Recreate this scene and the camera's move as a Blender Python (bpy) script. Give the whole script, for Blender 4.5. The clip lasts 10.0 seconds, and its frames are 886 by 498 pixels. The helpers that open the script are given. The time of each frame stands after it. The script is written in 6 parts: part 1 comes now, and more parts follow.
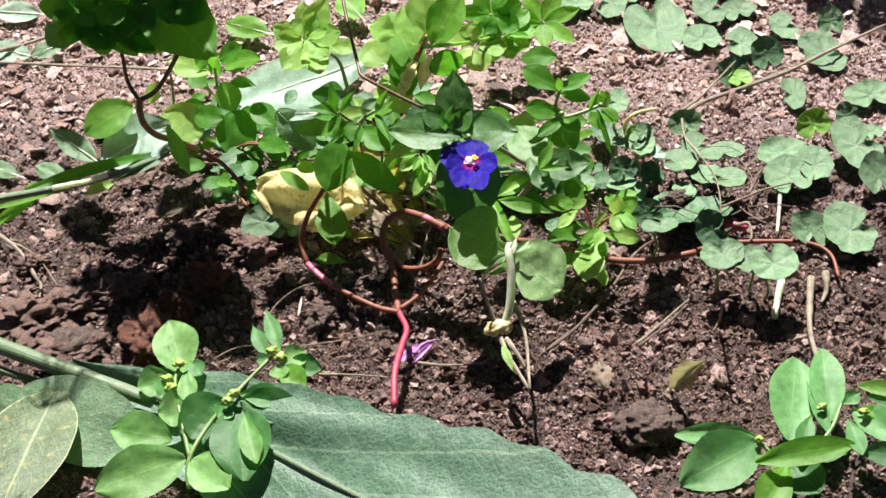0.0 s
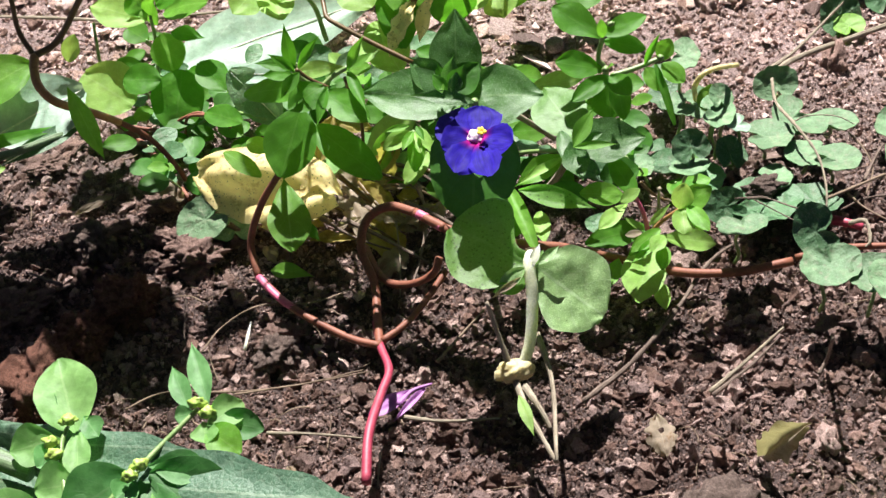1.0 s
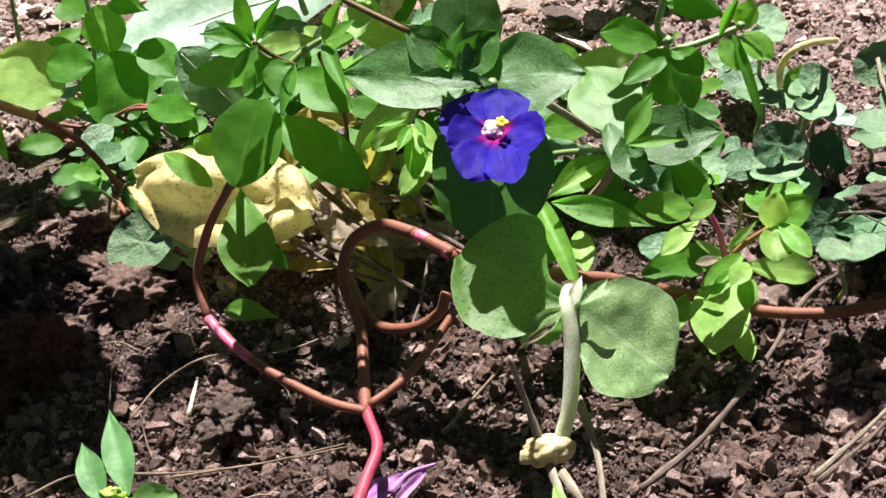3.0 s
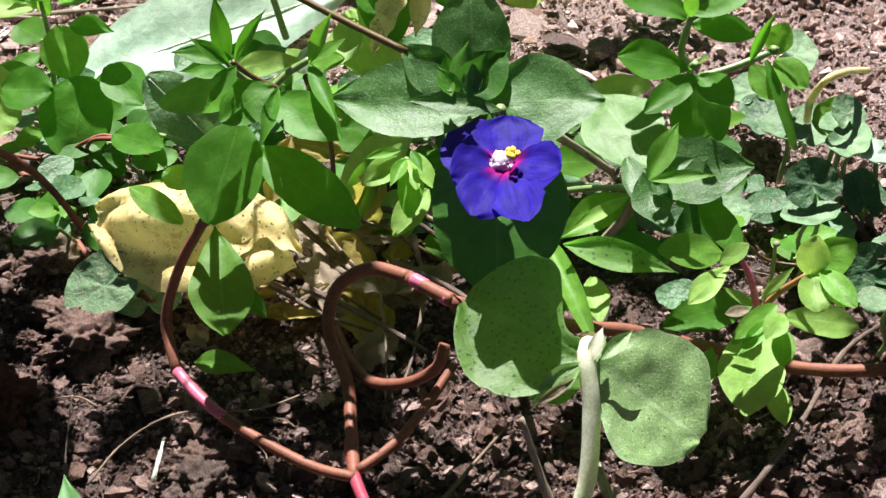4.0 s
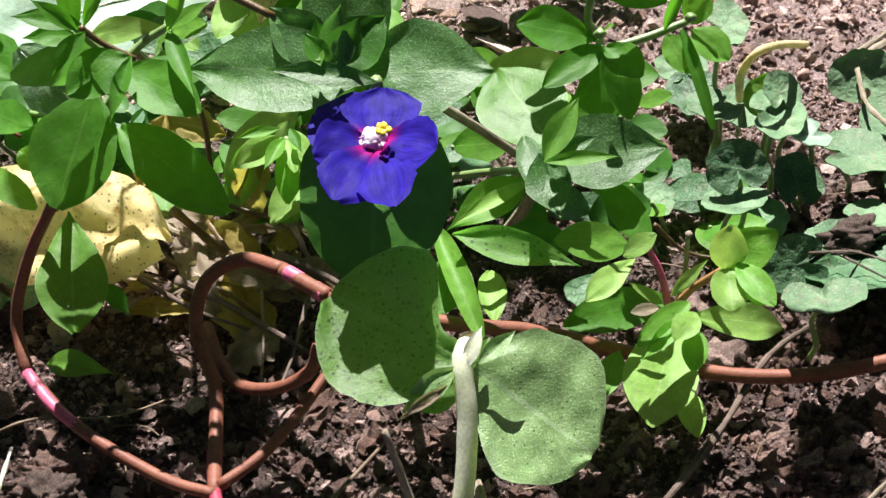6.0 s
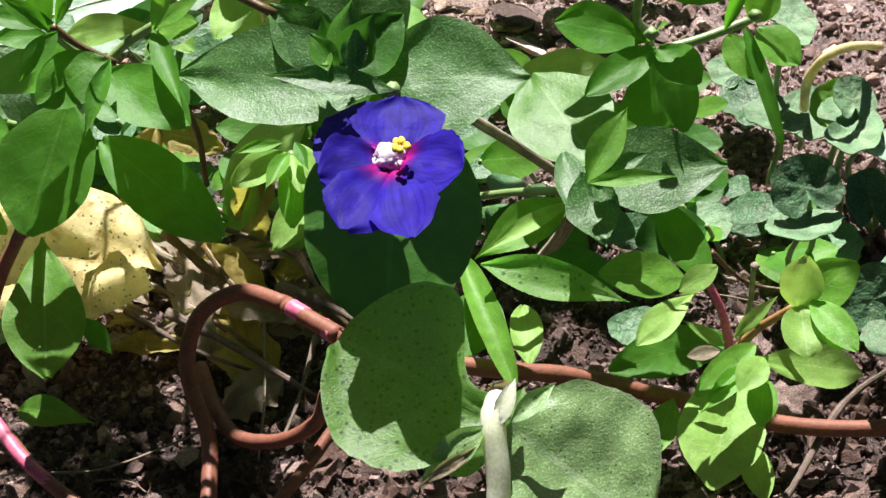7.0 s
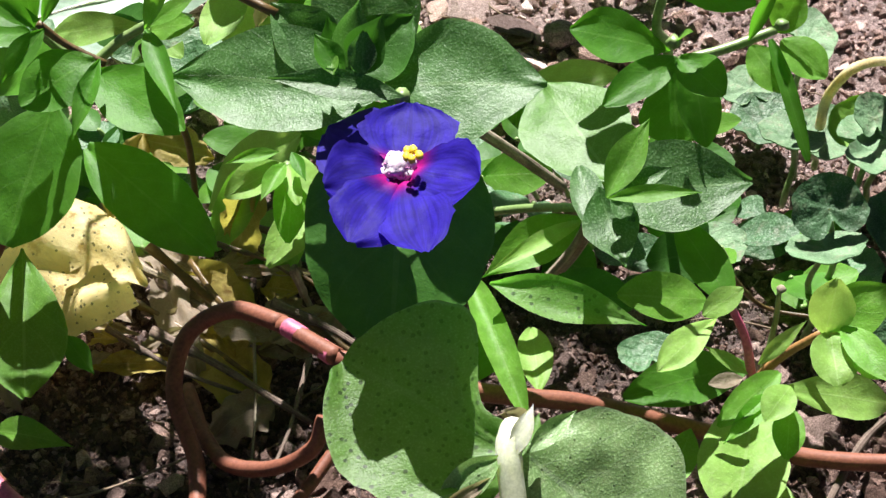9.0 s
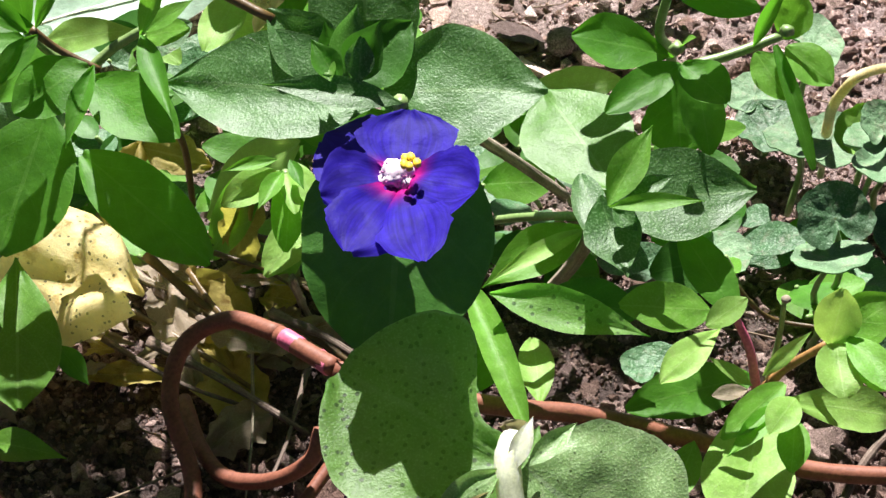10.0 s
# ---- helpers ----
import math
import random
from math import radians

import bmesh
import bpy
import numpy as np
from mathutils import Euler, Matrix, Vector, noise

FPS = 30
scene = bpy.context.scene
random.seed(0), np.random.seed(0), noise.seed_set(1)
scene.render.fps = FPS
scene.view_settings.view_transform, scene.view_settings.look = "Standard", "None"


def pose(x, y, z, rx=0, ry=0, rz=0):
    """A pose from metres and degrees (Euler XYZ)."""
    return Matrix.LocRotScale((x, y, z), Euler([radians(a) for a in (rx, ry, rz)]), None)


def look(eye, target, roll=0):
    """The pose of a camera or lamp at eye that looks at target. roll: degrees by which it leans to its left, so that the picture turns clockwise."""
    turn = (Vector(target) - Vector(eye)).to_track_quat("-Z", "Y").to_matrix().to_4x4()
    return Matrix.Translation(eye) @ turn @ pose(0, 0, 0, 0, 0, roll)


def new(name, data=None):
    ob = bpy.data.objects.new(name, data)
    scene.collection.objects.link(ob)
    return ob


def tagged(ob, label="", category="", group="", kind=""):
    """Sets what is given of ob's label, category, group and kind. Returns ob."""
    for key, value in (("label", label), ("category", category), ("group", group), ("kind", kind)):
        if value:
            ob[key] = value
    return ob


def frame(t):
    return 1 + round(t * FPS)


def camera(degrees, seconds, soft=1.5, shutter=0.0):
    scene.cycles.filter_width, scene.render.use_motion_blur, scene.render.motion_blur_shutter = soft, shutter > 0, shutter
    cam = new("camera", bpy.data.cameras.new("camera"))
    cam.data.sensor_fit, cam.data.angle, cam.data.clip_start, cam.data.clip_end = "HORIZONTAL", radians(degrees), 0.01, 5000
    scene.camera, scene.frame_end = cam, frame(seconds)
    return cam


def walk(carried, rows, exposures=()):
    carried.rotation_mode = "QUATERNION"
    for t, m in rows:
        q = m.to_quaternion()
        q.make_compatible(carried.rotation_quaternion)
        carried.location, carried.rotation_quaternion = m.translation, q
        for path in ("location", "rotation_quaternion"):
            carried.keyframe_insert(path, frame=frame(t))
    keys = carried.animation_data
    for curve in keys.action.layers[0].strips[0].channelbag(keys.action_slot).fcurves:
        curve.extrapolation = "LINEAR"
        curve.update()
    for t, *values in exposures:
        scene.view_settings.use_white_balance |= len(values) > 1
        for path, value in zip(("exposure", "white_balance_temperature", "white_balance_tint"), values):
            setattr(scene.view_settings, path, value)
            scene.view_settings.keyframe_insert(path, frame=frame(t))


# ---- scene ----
cam = camera(26, 10.0)
PATH = [
    (0.0, look((-0.05466, -0.33067, 0.29291), (-0.04467, -0.25459, 0.22877), -6.12)),
    (0.5, look((-0.04308, -0.28982, 0.25508), (-0.03477, -0.21375, 0.19071), -7.04)),
    (1.0, look((-0.02935, -0.23822, 0.21784), (-0.02339, -0.16207, 0.15330), -8.15)),
    (1.5, look((-0.02853, -0.22895, 0.21665), (-0.02319, -0.15290, 0.15194), -8.65)),
    (2.0, look((-0.02893, -0.20949, 0.20117), (-0.02388, -0.13320, 0.13673), -8.78)),
    (2.5, look((-0.02344, -0.18800, 0.18245), (-0.01893, -0.11165, 0.11802), -9.06)),
    (2.7, look((-0.02068, -0.18049, 0.17337), (-0.01657, -0.10404, 0.10904), -9.23)),
    (3.8, look((-0.02918, -0.17185, 0.16050), (-0.02091, -0.09366, 0.09872), -6.90)),
    (4.0, look((-0.02508, -0.15669, 0.15166), (-0.01775, -0.07853, 0.08971), -7.22)),
    (4.5, look((-0.01124, -0.14927, 0.14736), (-0.00435, -0.07026, 0.08645), -7.48)),
    (5.0, look((-0.01294, -0.14719, 0.14519), (-0.00570, -0.06801, 0.08455), -7.05)),
    (5.2, look((-0.01174, -0.14646, 0.14113), (-0.00431, -0.06760, 0.08009), -6.93)),
    (6.3, look((-0.01089, -0.13437, 0.13101), (-0.00431, -0.05634, 0.06882), -7.34)),
    (6.5, look((-0.01113, -0.12631, 0.12525), (-0.00524, -0.04824, 0.06305), -7.56)),
    (7.0, look((-0.00891, -0.12037, 0.12260), (-0.00309, -0.04208, 0.06066), -7.57)),
    (7.5, look((-0.00919, -0.11934, 0.12108), (-0.00293, -0.04099, 0.05926), -7.37)),
    (8.0, look((-0.00821, -0.11617, 0.11800), (-0.00103, -0.03772, 0.05640), -6.75)),
    (8.5, look((-0.01019, -0.11239, 0.11559), (-0.00252, -0.03385, 0.05416), -6.26)),
    (9.0, look((-0.01217, -0.11286, 0.11651), (-0.00410, -0.03405, 0.05549), -5.78)),
    (9.5, look((-0.01152, -0.11093, 0.11585), (-0.00359, -0.03193, 0.05505), -5.72)),
    (10.0, look((-0.01126, -0.11106, 0.11503), (-0.00355, -0.03191, 0.05440), -5.92)),
]
walk(cam, PATH, exposures=[(0.0, 1.30), (1.0, 1.40), (2.5, 1.42), (4.5, 1.30), (5.1, 1.04), (6.3, 1.34), (7.5, 1.22), (10.0, 1.42)])

# world and sun: clear sky, sun high behind the plants
SUN_EL, SUN_AZ = radians(59), radians(6)
world = bpy.data.worlds.new("sky")
scene.world = world
world.use_nodes = True
wn = world.node_tree.nodes
sky = wn.new("ShaderNodeTexSky")
sky.sky_type, sky.sun_disc = "NISHITA", False
sky.air_density, sky.dust_density, sky.ozone_density = 0.12, 0.5, 0.0
sky.sun_elevation, sky.sun_rotation = SUN_EL, SUN_AZ
wn["Background"].inputs[1].default_value = 0.044
world.node_tree.links.new(sky.outputs[0], wn["Background"].inputs[0])
sun_dir = Vector((math.sin(SUN_AZ) * math.cos(SUN_EL), math.cos(SUN_AZ) * math.cos(SUN_EL), math.sin(SUN_EL)))
sun_data = bpy.data.lights.new("sun", "SUN")
sun_data.energy, sun_data.angle, sun_data.color = 5.0, radians(0.53), (1.0, 0.96, 0.94)
sun = new("sun", sun_data)
sun.matrix_world = look(sun_dir * 20, (0, 0, 0))

# ---- materials ----
MM = 0.001


def mat_base(name):
    m = bpy.data.materials.new(name)
    m.use_nodes = True
    nt = m.node_tree
    return m, nt, nt.nodes, nt.links, nt.nodes["Principled BSDF"]


def noise_node(nt, size, detail=4.0, rough=0.6, coord="Object"):
    """Noise whose features measure about size mm."""
    tc = nt.nodes.new("ShaderNodeTexCoord")
    n = nt.nodes.new("ShaderNodeTexNoise")
    n.inputs["Scale"].default_value = 1 / (size * MM)
    n.inputs["Detail"].default_value, n.inputs["Roughness"].default_value = detail, rough
    nt.links.new(tc.outputs[coord], n.inputs["Vector"])
    return n


def ramp(nt, fac, stops):
    r = nt.nodes.new("ShaderNodeValToRGB")
    el = r.color_ramp.elements
    while len(el) < len(stops):
        el.new(0.5)
    for e, (p, c) in zip(el, stops):
        e.position, e.color = p, (*c, 1) if len(c) == 3 else c
    nt.links.new(fac, r.inputs[0])
    return r


def mix(nt, fac, a, b, mode="MIX"):
    x = nt.nodes.new("ShaderNodeMix")
    x.data_type, x.blend_type = "RGBA", mode
    for sock, v in ((x.inputs[0], fac), (x.inputs[6], a), (x.inputs[7], b)):
        if isinstance(v, (int, float)):
            sock.default_value = v
        elif isinstance(v, tuple):
            sock.default_value = (*v, 1)
        else:
            nt.links.new(v, sock)
    return x.outputs[2]


def bump(nt, height, strength, dist, normal=None):
    b = nt.nodes.new("ShaderNodeBump")
    b.inputs["Strength"].default_value, b.inputs["Distance"].default_value = strength, dist * MM
    nt.links.new(height, b.inputs["Height"])
    if normal is not None:
        nt.links.new(normal, b.inputs["Normal"])
    return b.outputs[0]


def leaf_mat(name, low, high, vein, rough=0.45, through_share=0.35, glitter=0.5, spots=0.0, blotch=None, dust=0.0, throat=False, relief=0.55, sparkle=0.25, rim_light=0.35, quilt=0.0, vein_count=5.0, net=0.0, glow=(2.1, 2.4, 1.2), vein_share=0.55, side_share=0.45, quilt_size=1.6):
    """A thin leaf: mottled blade, paler veins, a fine cell relief and light that shines through."""
    m, nt, nodes, links, p = mat_base(name)
    info = nodes.new("ShaderNodeObjectInfo")
    big, fine = noise_node(nt, 5.0, 5.0, 0.65), noise_node(nt, 0.17, 2.0, 0.6)
    col = ramp(nt, big.outputs[0], [(0.3, low), (0.72, high)]).outputs[0]
    hsv = nodes.new("ShaderNodeHueSaturation")
    rnd = nodes.new("ShaderNodeMapRange")
    links.new(info.outputs["Random"], rnd.inputs[0])
    rnd.inputs[3].default_value, rnd.inputs[4].default_value = 0.8, 1.2
    links.new(rnd.outputs[0], hsv.inputs["Value"])
    links.new(col, hsv.inputs["Color"])
    col = hsv.outputs[0]
    if blotch:
        spot = noise_node(nt, 3.0, 5.0, 0.7)
        mask = ramp(nt, spot.outputs[0], [(0.56, (0, 0, 0)), (0.66, (1, 1, 1))]).outputs[0]
        col = mix(nt, mask, col, blotch)
    # veins from the blade's own coordinates: u along, v across
    uv = nodes.new("ShaderNodeUVMap")
    sep = nodes.new("ShaderNodeSeparateXYZ")
    links.new(uv.outputs[0], sep.inputs[0])

    def calc(op, a, b):
        k = nodes.new("ShaderNodeMath")
        k.operation = op
        for s, v in ((k.inputs[0], a), (k.inputs[1], b)):
            if isinstance(v, (int, float)):
                s.default_value = v
            else:
                links.new(v, s)
        return k.outputs[0]

    dist = calc("ABSOLUTE", calc("SUBTRACT", sep.outputs[1], 0.5), 0)
    mid = calc("LESS_THAN", dist, 0.018)
    wob = calc("MULTIPLY", calc("SUBTRACT", big.outputs[0], 0.5), 0.12)
    side = calc("FRACT", calc("ADD", calc("MULTIPLY", calc("SUBTRACT", sep.outputs[0], calc("MULTIPLY", dist, 0.7)), vein_count), wob), 0)
    line = calc("LESS_THAN", calc("ABSOLUTE", calc("SUBTRACT", side, 0.5), 0), 0.035)
    veins = calc("MAXIMUM", mid, calc("MULTIPLY", line, side_share))
    col = mix(nt, calc("MULTIPLY", veins, vein_share), col, vein)
    cells = None
    if net:
        # a net of fine veins between the raised cells of the blade
        vn = nodes.new("ShaderNodeTexVoronoi")
        vn.feature = "DISTANCE_TO_EDGE"
        tcn = nodes.new("ShaderNodeTexCoord")
        links.new(tcn.outputs["Object"], vn.inputs["Vector"])
        vn.inputs["Scale"].default_value = 1 / (net * MM)
        cells = ramp(nt, vn.outputs["Distance"], [(0.0, (0, 0, 0)), (0.22, (1, 1, 1))]).outputs[0]
        col = mix(nt, ramp(nt, vn.outputs["Distance"], [(0.0, (0.22, 0.22, 0.22)), (0.09, (0, 0, 0))]).outputs[0], col, vein)
    # pale cell dots, with the leaf's sun glitter painted into them
    glint_dots = ramp(nt, fine.outputs[0], [(0.5, (0, 0, 0)), (0.72, (sparkle, sparkle, sparkle))]).outputs[0]
    col = mix(nt, glint_dots, col, tuple(min(1, c * 1.6 + 0.10) for c in high))
    col = mix(nt, calc("MULTIPLY", calc("GREATER_THAN", dist, 0.485), rim_light), col, vein)
    if dust:
        dn = noise_node(nt, 1.1, 6.0, 0.75)
        col = mix(nt, ramp(nt, dn.outputs[0], [(0.52, (0, 0, 0)), (0.70, (dust, dust, dust))]).outputs[0], col, (0.34, 0.27, 0.22))
    if throat:
        rim = ramp(nt, sep.outputs[0], [(0.0, (0.30, 0.0, 0.13)), (0.2, (0.50, 0.008, 0.22)), (0.32, (0.15, 0.008, 0.22)), (0.42, (0, 0, 0))]).outputs[0]
        keep = ramp(nt, sep.outputs[0], [(0.24, (1, 1, 1)), (0.42, (0, 0, 0))]).outputs[0]
        streak = nodes.new("ShaderNodeTexNoise")
        streak.inputs["Scale"].default_value = 1.0
        sc = nodes.new("ShaderNodeCombineXYZ")
        links.new(calc("MULTIPLY", sep.outputs[0], 2.0), sc.inputs[0])
        links.new(calc("MULTIPLY", sep.outputs[1], 26.0), sc.inputs[1])
        links.new(info.outputs["Random"], sc.inputs[2])
        links.new(sc.outputs[0], streak.inputs["Vector"])
        col = mix(nt, ramp(nt, streak.outputs[0], [(0.40, (0.55, 0.55, 0.55)), (0.55, (0, 0, 0))]).outputs[0], col, (0.012, 0.004, 0.16))
        col = mix(nt, keep, col, rim)
    if spots:
        vo = nodes.new("ShaderNodeTexVoronoi")
        tc = nodes.new("ShaderNodeTexCoord")
        links.new(tc.outputs["Object"], vo.inputs["Vector"])
        vo.inputs["Scale"].default_value = 1 / (0.72 * MM)
        dots = calc("LESS_THAN", vo.outputs["Distance"], spots)
        col = mix(nt, calc("MULTIPLY", dots, 0.9), col, (0.02, 0.03, 0.015))
    links.new(col, p.inputs["Base Color"])
    p.inputs["Roughness"].default_value = rough
    p.inputs["Specular IOR Level"].default_value = glitter
    h = calc("ADD", calc("MULTIPLY", fine.outputs[0], 1.0), calc("MULTIPLY", veins, -0.8))
    mid_scale = noise_node(nt, quilt_size, 4.0, 0.6)
    base_nrm = bump(nt, mid_scale.outputs[0], 0.35 + quilt, 0.35)
    if cells is not None:
        base_nrm = bump(nt, cells, 0.3, net * 0.10, base_nrm)
    nrm = bump(nt, h, relief, 0.05, base_nrm)
    shade_var = ramp(nt, mid_scale.outputs[0], [(0.32, (0.72, 0.72, 0.70)), (0.68, (1.18, 1.15, 1.15))]).outputs[0]
    col = mix(nt, 0.8, col, shade_var, "MULTIPLY")
    links.new(col, p.inputs["Base Color"])
    links.new(nrm, p.inputs["Normal"])
    tr = nodes.new("ShaderNodeBsdfTranslucent")
    links.new(mix(nt, 0.7, col, tuple(min(1, c * k) for c, k in zip(high, glow))), tr.inputs["Color"])
    sh = nodes.new("ShaderNodeMixShader")
    sh.inputs[0].default_value = through_share
    links.new(p.outputs[0], sh.inputs[1])
    links.new(tr.outputs[0], sh.inputs[2])
    links.new(sh.outputs[0], nodes["Material Output"].inputs[0])
    return m


def stem_mat(name, a, b, rough=0.4, grain=1.2, spec=0.5, ribs=0.0, juicy=0.0):
    m, nt, nodes, links, p = mat_base(name)
    n1, n2 = noise_node(nt, grain * 3, 3.0), noise_node(nt, grain * 0.25, 4.0)
    col = ramp(nt, n1.outputs[0], [(0.3, a), (0.7, b)]).outputs[0]
    col = mix(nt, 0.25, col, ramp(nt, n2.outputs[0], [(0.35, tuple(c * 0.5 for c in a)), (0.65, tuple(min(1, c * 1.4) for c in b))]).outputs[0])
    links.new(col, p.inputs["Base Color"])
    p.inputs["Roughness"].default_value, p.inputs["Specular IOR Level"].default_value = rough, spec
    if juicy:
        # light soaks through the stalk
        p.inputs["Subsurface Weight"].default_value, p.inputs["Subsurface Scale"].default_value = juicy, 0.0022
        p.inputs["Subsurface Radius"].default_value = (1.0, 1.0, 0.7)
    nrm = bump(nt, n2.outputs[0], 0.3, grain * 0.08)
    if ribs:
        # fibres that run along the stalk
        uv, mp, fib = nodes.new("ShaderNodeUVMap"), nodes.new("ShaderNodeMapping"), nodes.new("ShaderNodeTexNoise")
        links.new(uv.outputs[0], mp.inputs[0])
        mp.inputs["Scale"].default_value = (2.5, ribs, 1)
        links.new(mp.outputs[0], fib.inputs["Vector"])
        fib.inputs["Scale"].default_value, fib.inputs["Detail"].default_value = 1.0, 3.0
        col = mix(nt, 0.85, col, ramp(nt, fib.outputs[0], [(0.32, (0.5, 0.5, 0.5)), (0.66, (1.25, 1.25, 1.25))]).outputs[0], "MULTIPLY")
        links.new(col, p.inputs["Base Color"])
        nrm = bump(nt, fib.outputs[0], 0.8, 0.25, nrm)
    links.new(nrm, p.inputs["Normal"])
    return m


def soil_mat(name, stops, island=True, size=2.0, near_tone=0.36):
    m, nt, nodes, links, p = mat_base(name)
    n1, n2, n3 = noise_node(nt, size * 6, 4.0), noise_node(nt, size * 0.3, 6.0, 0.75), noise_node(nt, size * 0.07, 3.0, 0.7)
    col = ramp(nt, n2.outputs[0], stops).outputs[0]
    if island:
        geo = nodes.new("ShaderNodeNewGeometry")
        tone = ramp(nt, geo.outputs["Random Per Island"], [(0.0, (0.30, 0.27, 0.27)), (0.22, (0.62, 0.50, 0.44)), (0.45, (0.82, 0.78, 0.80)), (0.62, (0.95, 0.80, 0.72)), (0.85, (1.25, 1.2, 1.2)), (1.0, (1.9, 1.85, 1.85))]).outputs[0]
        col = mix(nt, 1.0, col, tone, "MULTIPLY")
    col = mix(nt, 1.0, col, ramp(nt, n3.outputs[0], [(0.3, (0.42, 0.40, 0.39)), (0.52, (1.0, 1.0, 1.0)), (0.72, (1.6, 1.58, 1.56))]).outputs[0], "MULTIPLY")
    col = mix(nt, 0.6, col, ramp(nt, n1.outputs[0], [(0.35, (0.62, 0.55, 0.5)), (0.65, (1.1, 1.0, 0.98))]).outputs[0], "MULTIPLY")
    # near soil toned damp-dark, far soil pale; sun and shade are partly painted in
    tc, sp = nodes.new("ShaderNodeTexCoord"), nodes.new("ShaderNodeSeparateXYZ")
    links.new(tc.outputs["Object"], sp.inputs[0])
    bed_depth = nodes.new("ShaderNodeMath")
    bed_depth.operation = "MULTIPLY_ADD"
    links.new(n1.outputs[0], bed_depth.inputs[0])
    bed_depth.inputs[1].default_value = 0.03
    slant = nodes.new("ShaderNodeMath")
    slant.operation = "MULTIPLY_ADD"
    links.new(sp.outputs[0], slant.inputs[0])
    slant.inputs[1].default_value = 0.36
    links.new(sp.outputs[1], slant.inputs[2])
    links.new(slant.outputs[0], bed_depth.inputs[2])
    dry = ramp(nt, bed_depth.outputs[0], [(0.038, (near_tone, near_tone * 0.93, near_tone * 0.92)), (0.062, (0.90, 0.885, 0.885)), (0.09, (1.66, 1.63, 1.66))]).outputs[0]
    if near_tone:
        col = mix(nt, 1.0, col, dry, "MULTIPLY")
    links.new(col, p.inputs["Base Color"])
    p.inputs["Roughness"].default_value, p.inputs["Specular IOR Level"].default_value = 0.9, 0.25
    nb = bump(nt, n2.outputs[0], 0.9, size * 0.34)
    links.new(bump(nt, n3.outputs[0], 0.9, size * 0.1, nb), p.inputs["Normal"])
    return m


M_PIMP = leaf_mat("pimpernel_leaf", (0.037, 0.116, 0.025), (0.075, 0.187, 0.043), (0.184, 0.323, 0.115), 0.45, 0.36, 0.55, relief=1.0, sparkle=0.95)
# darker copy of pimpernel_leaf; shade below the flower is partly in its colour
M_PIMP_DARK = leaf_mat("pimpernel_leaf_dark_shaded", (0.034, 0.123, 0.014), (0.056, 0.179, 0.022), (0.090, 0.234, 0.045), 0.5, 0.25, 0.3, sparkle=0.1)
M_YOUNG = leaf_mat("young_pimpernel_leaf", (0.083, 0.217, 0.034), (0.138, 0.303, 0.061), (0.239, 0.424, 0.148), 0.45, 0.38, 0.45, relief=0.9, sparkle=0.35)
M_UNDER = leaf_mat("pimpernel_leaf_underside", (0.110, 0.263, 0.037), (0.193, 0.394, 0.082), (0.313, 0.475, 0.197), 0.45, 0.55, 0.5, spots=0.24, relief=0.9, sparkle=0.45, dust=0.12, glow=(1.5, 2.2, 0.9), vein_share=0.2)
M_FROST = leaf_mat("pimpernel_leaf_frosted", (0.152, 0.268, 0.094), (0.230, 0.374, 0.143), (0.368, 0.505, 0.295), 0.42, 0.3, 0.6, spots=0.13, relief=1.0, sparkle=0.9, dust=0.25)
M_SPURGE = leaf_mat("spurge_leaf", (0.092, 0.253, 0.025), (0.156, 0.364, 0.041), (0.239, 0.444, 0.090), 0.5, 0.40, 0.3, dust=0.12)
# darker copy of spurge_leaf; shade on low and backlit leaves is in its colour
M_SPURGE_DARK = leaf_mat("spurge_leaf_dark_shaded", (0.051, 0.182, 0.013), (0.090, 0.263, 0.023), (0.138, 0.313, 0.053), 0.5, 0.45, 0.3, sparkle=0.1)
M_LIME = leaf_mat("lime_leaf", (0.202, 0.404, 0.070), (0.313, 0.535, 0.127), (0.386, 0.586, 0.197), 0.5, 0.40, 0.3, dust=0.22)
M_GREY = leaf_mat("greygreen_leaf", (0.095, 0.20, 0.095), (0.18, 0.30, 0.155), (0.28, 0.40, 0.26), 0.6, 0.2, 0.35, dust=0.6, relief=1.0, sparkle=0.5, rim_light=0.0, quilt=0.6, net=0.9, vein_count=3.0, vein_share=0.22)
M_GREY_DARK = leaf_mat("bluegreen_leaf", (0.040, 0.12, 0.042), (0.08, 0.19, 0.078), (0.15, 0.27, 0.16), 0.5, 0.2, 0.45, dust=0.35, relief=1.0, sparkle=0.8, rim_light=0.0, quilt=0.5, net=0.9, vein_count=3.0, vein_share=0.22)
M_PALE = leaf_mat("pale_leaf", (0.22, 0.37, 0.26), (0.36, 0.50, 0.39), (0.45, 0.56, 0.45), 0.5, 0.2, 0.4, dust=0.2)
M_BROAD = leaf_mat("broad_leaf", (0.05, 0.125, 0.07), (0.095, 0.19, 0.112), (0.28, 0.38, 0.26), 0.5, 0.15, 0.4, relief=1.0, sparkle=0.45, rim_light=0.0, quilt=0.75, dust=0.15, vein_count=6.0, net=1.3, vein_share=0.75, side_share=0.55, quilt_size=3.2)
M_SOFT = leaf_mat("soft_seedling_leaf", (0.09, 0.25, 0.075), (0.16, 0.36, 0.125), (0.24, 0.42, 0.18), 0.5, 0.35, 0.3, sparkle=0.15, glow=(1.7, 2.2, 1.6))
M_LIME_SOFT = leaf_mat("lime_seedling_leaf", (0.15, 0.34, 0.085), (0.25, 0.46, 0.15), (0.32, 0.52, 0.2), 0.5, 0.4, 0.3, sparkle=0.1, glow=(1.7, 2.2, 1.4))
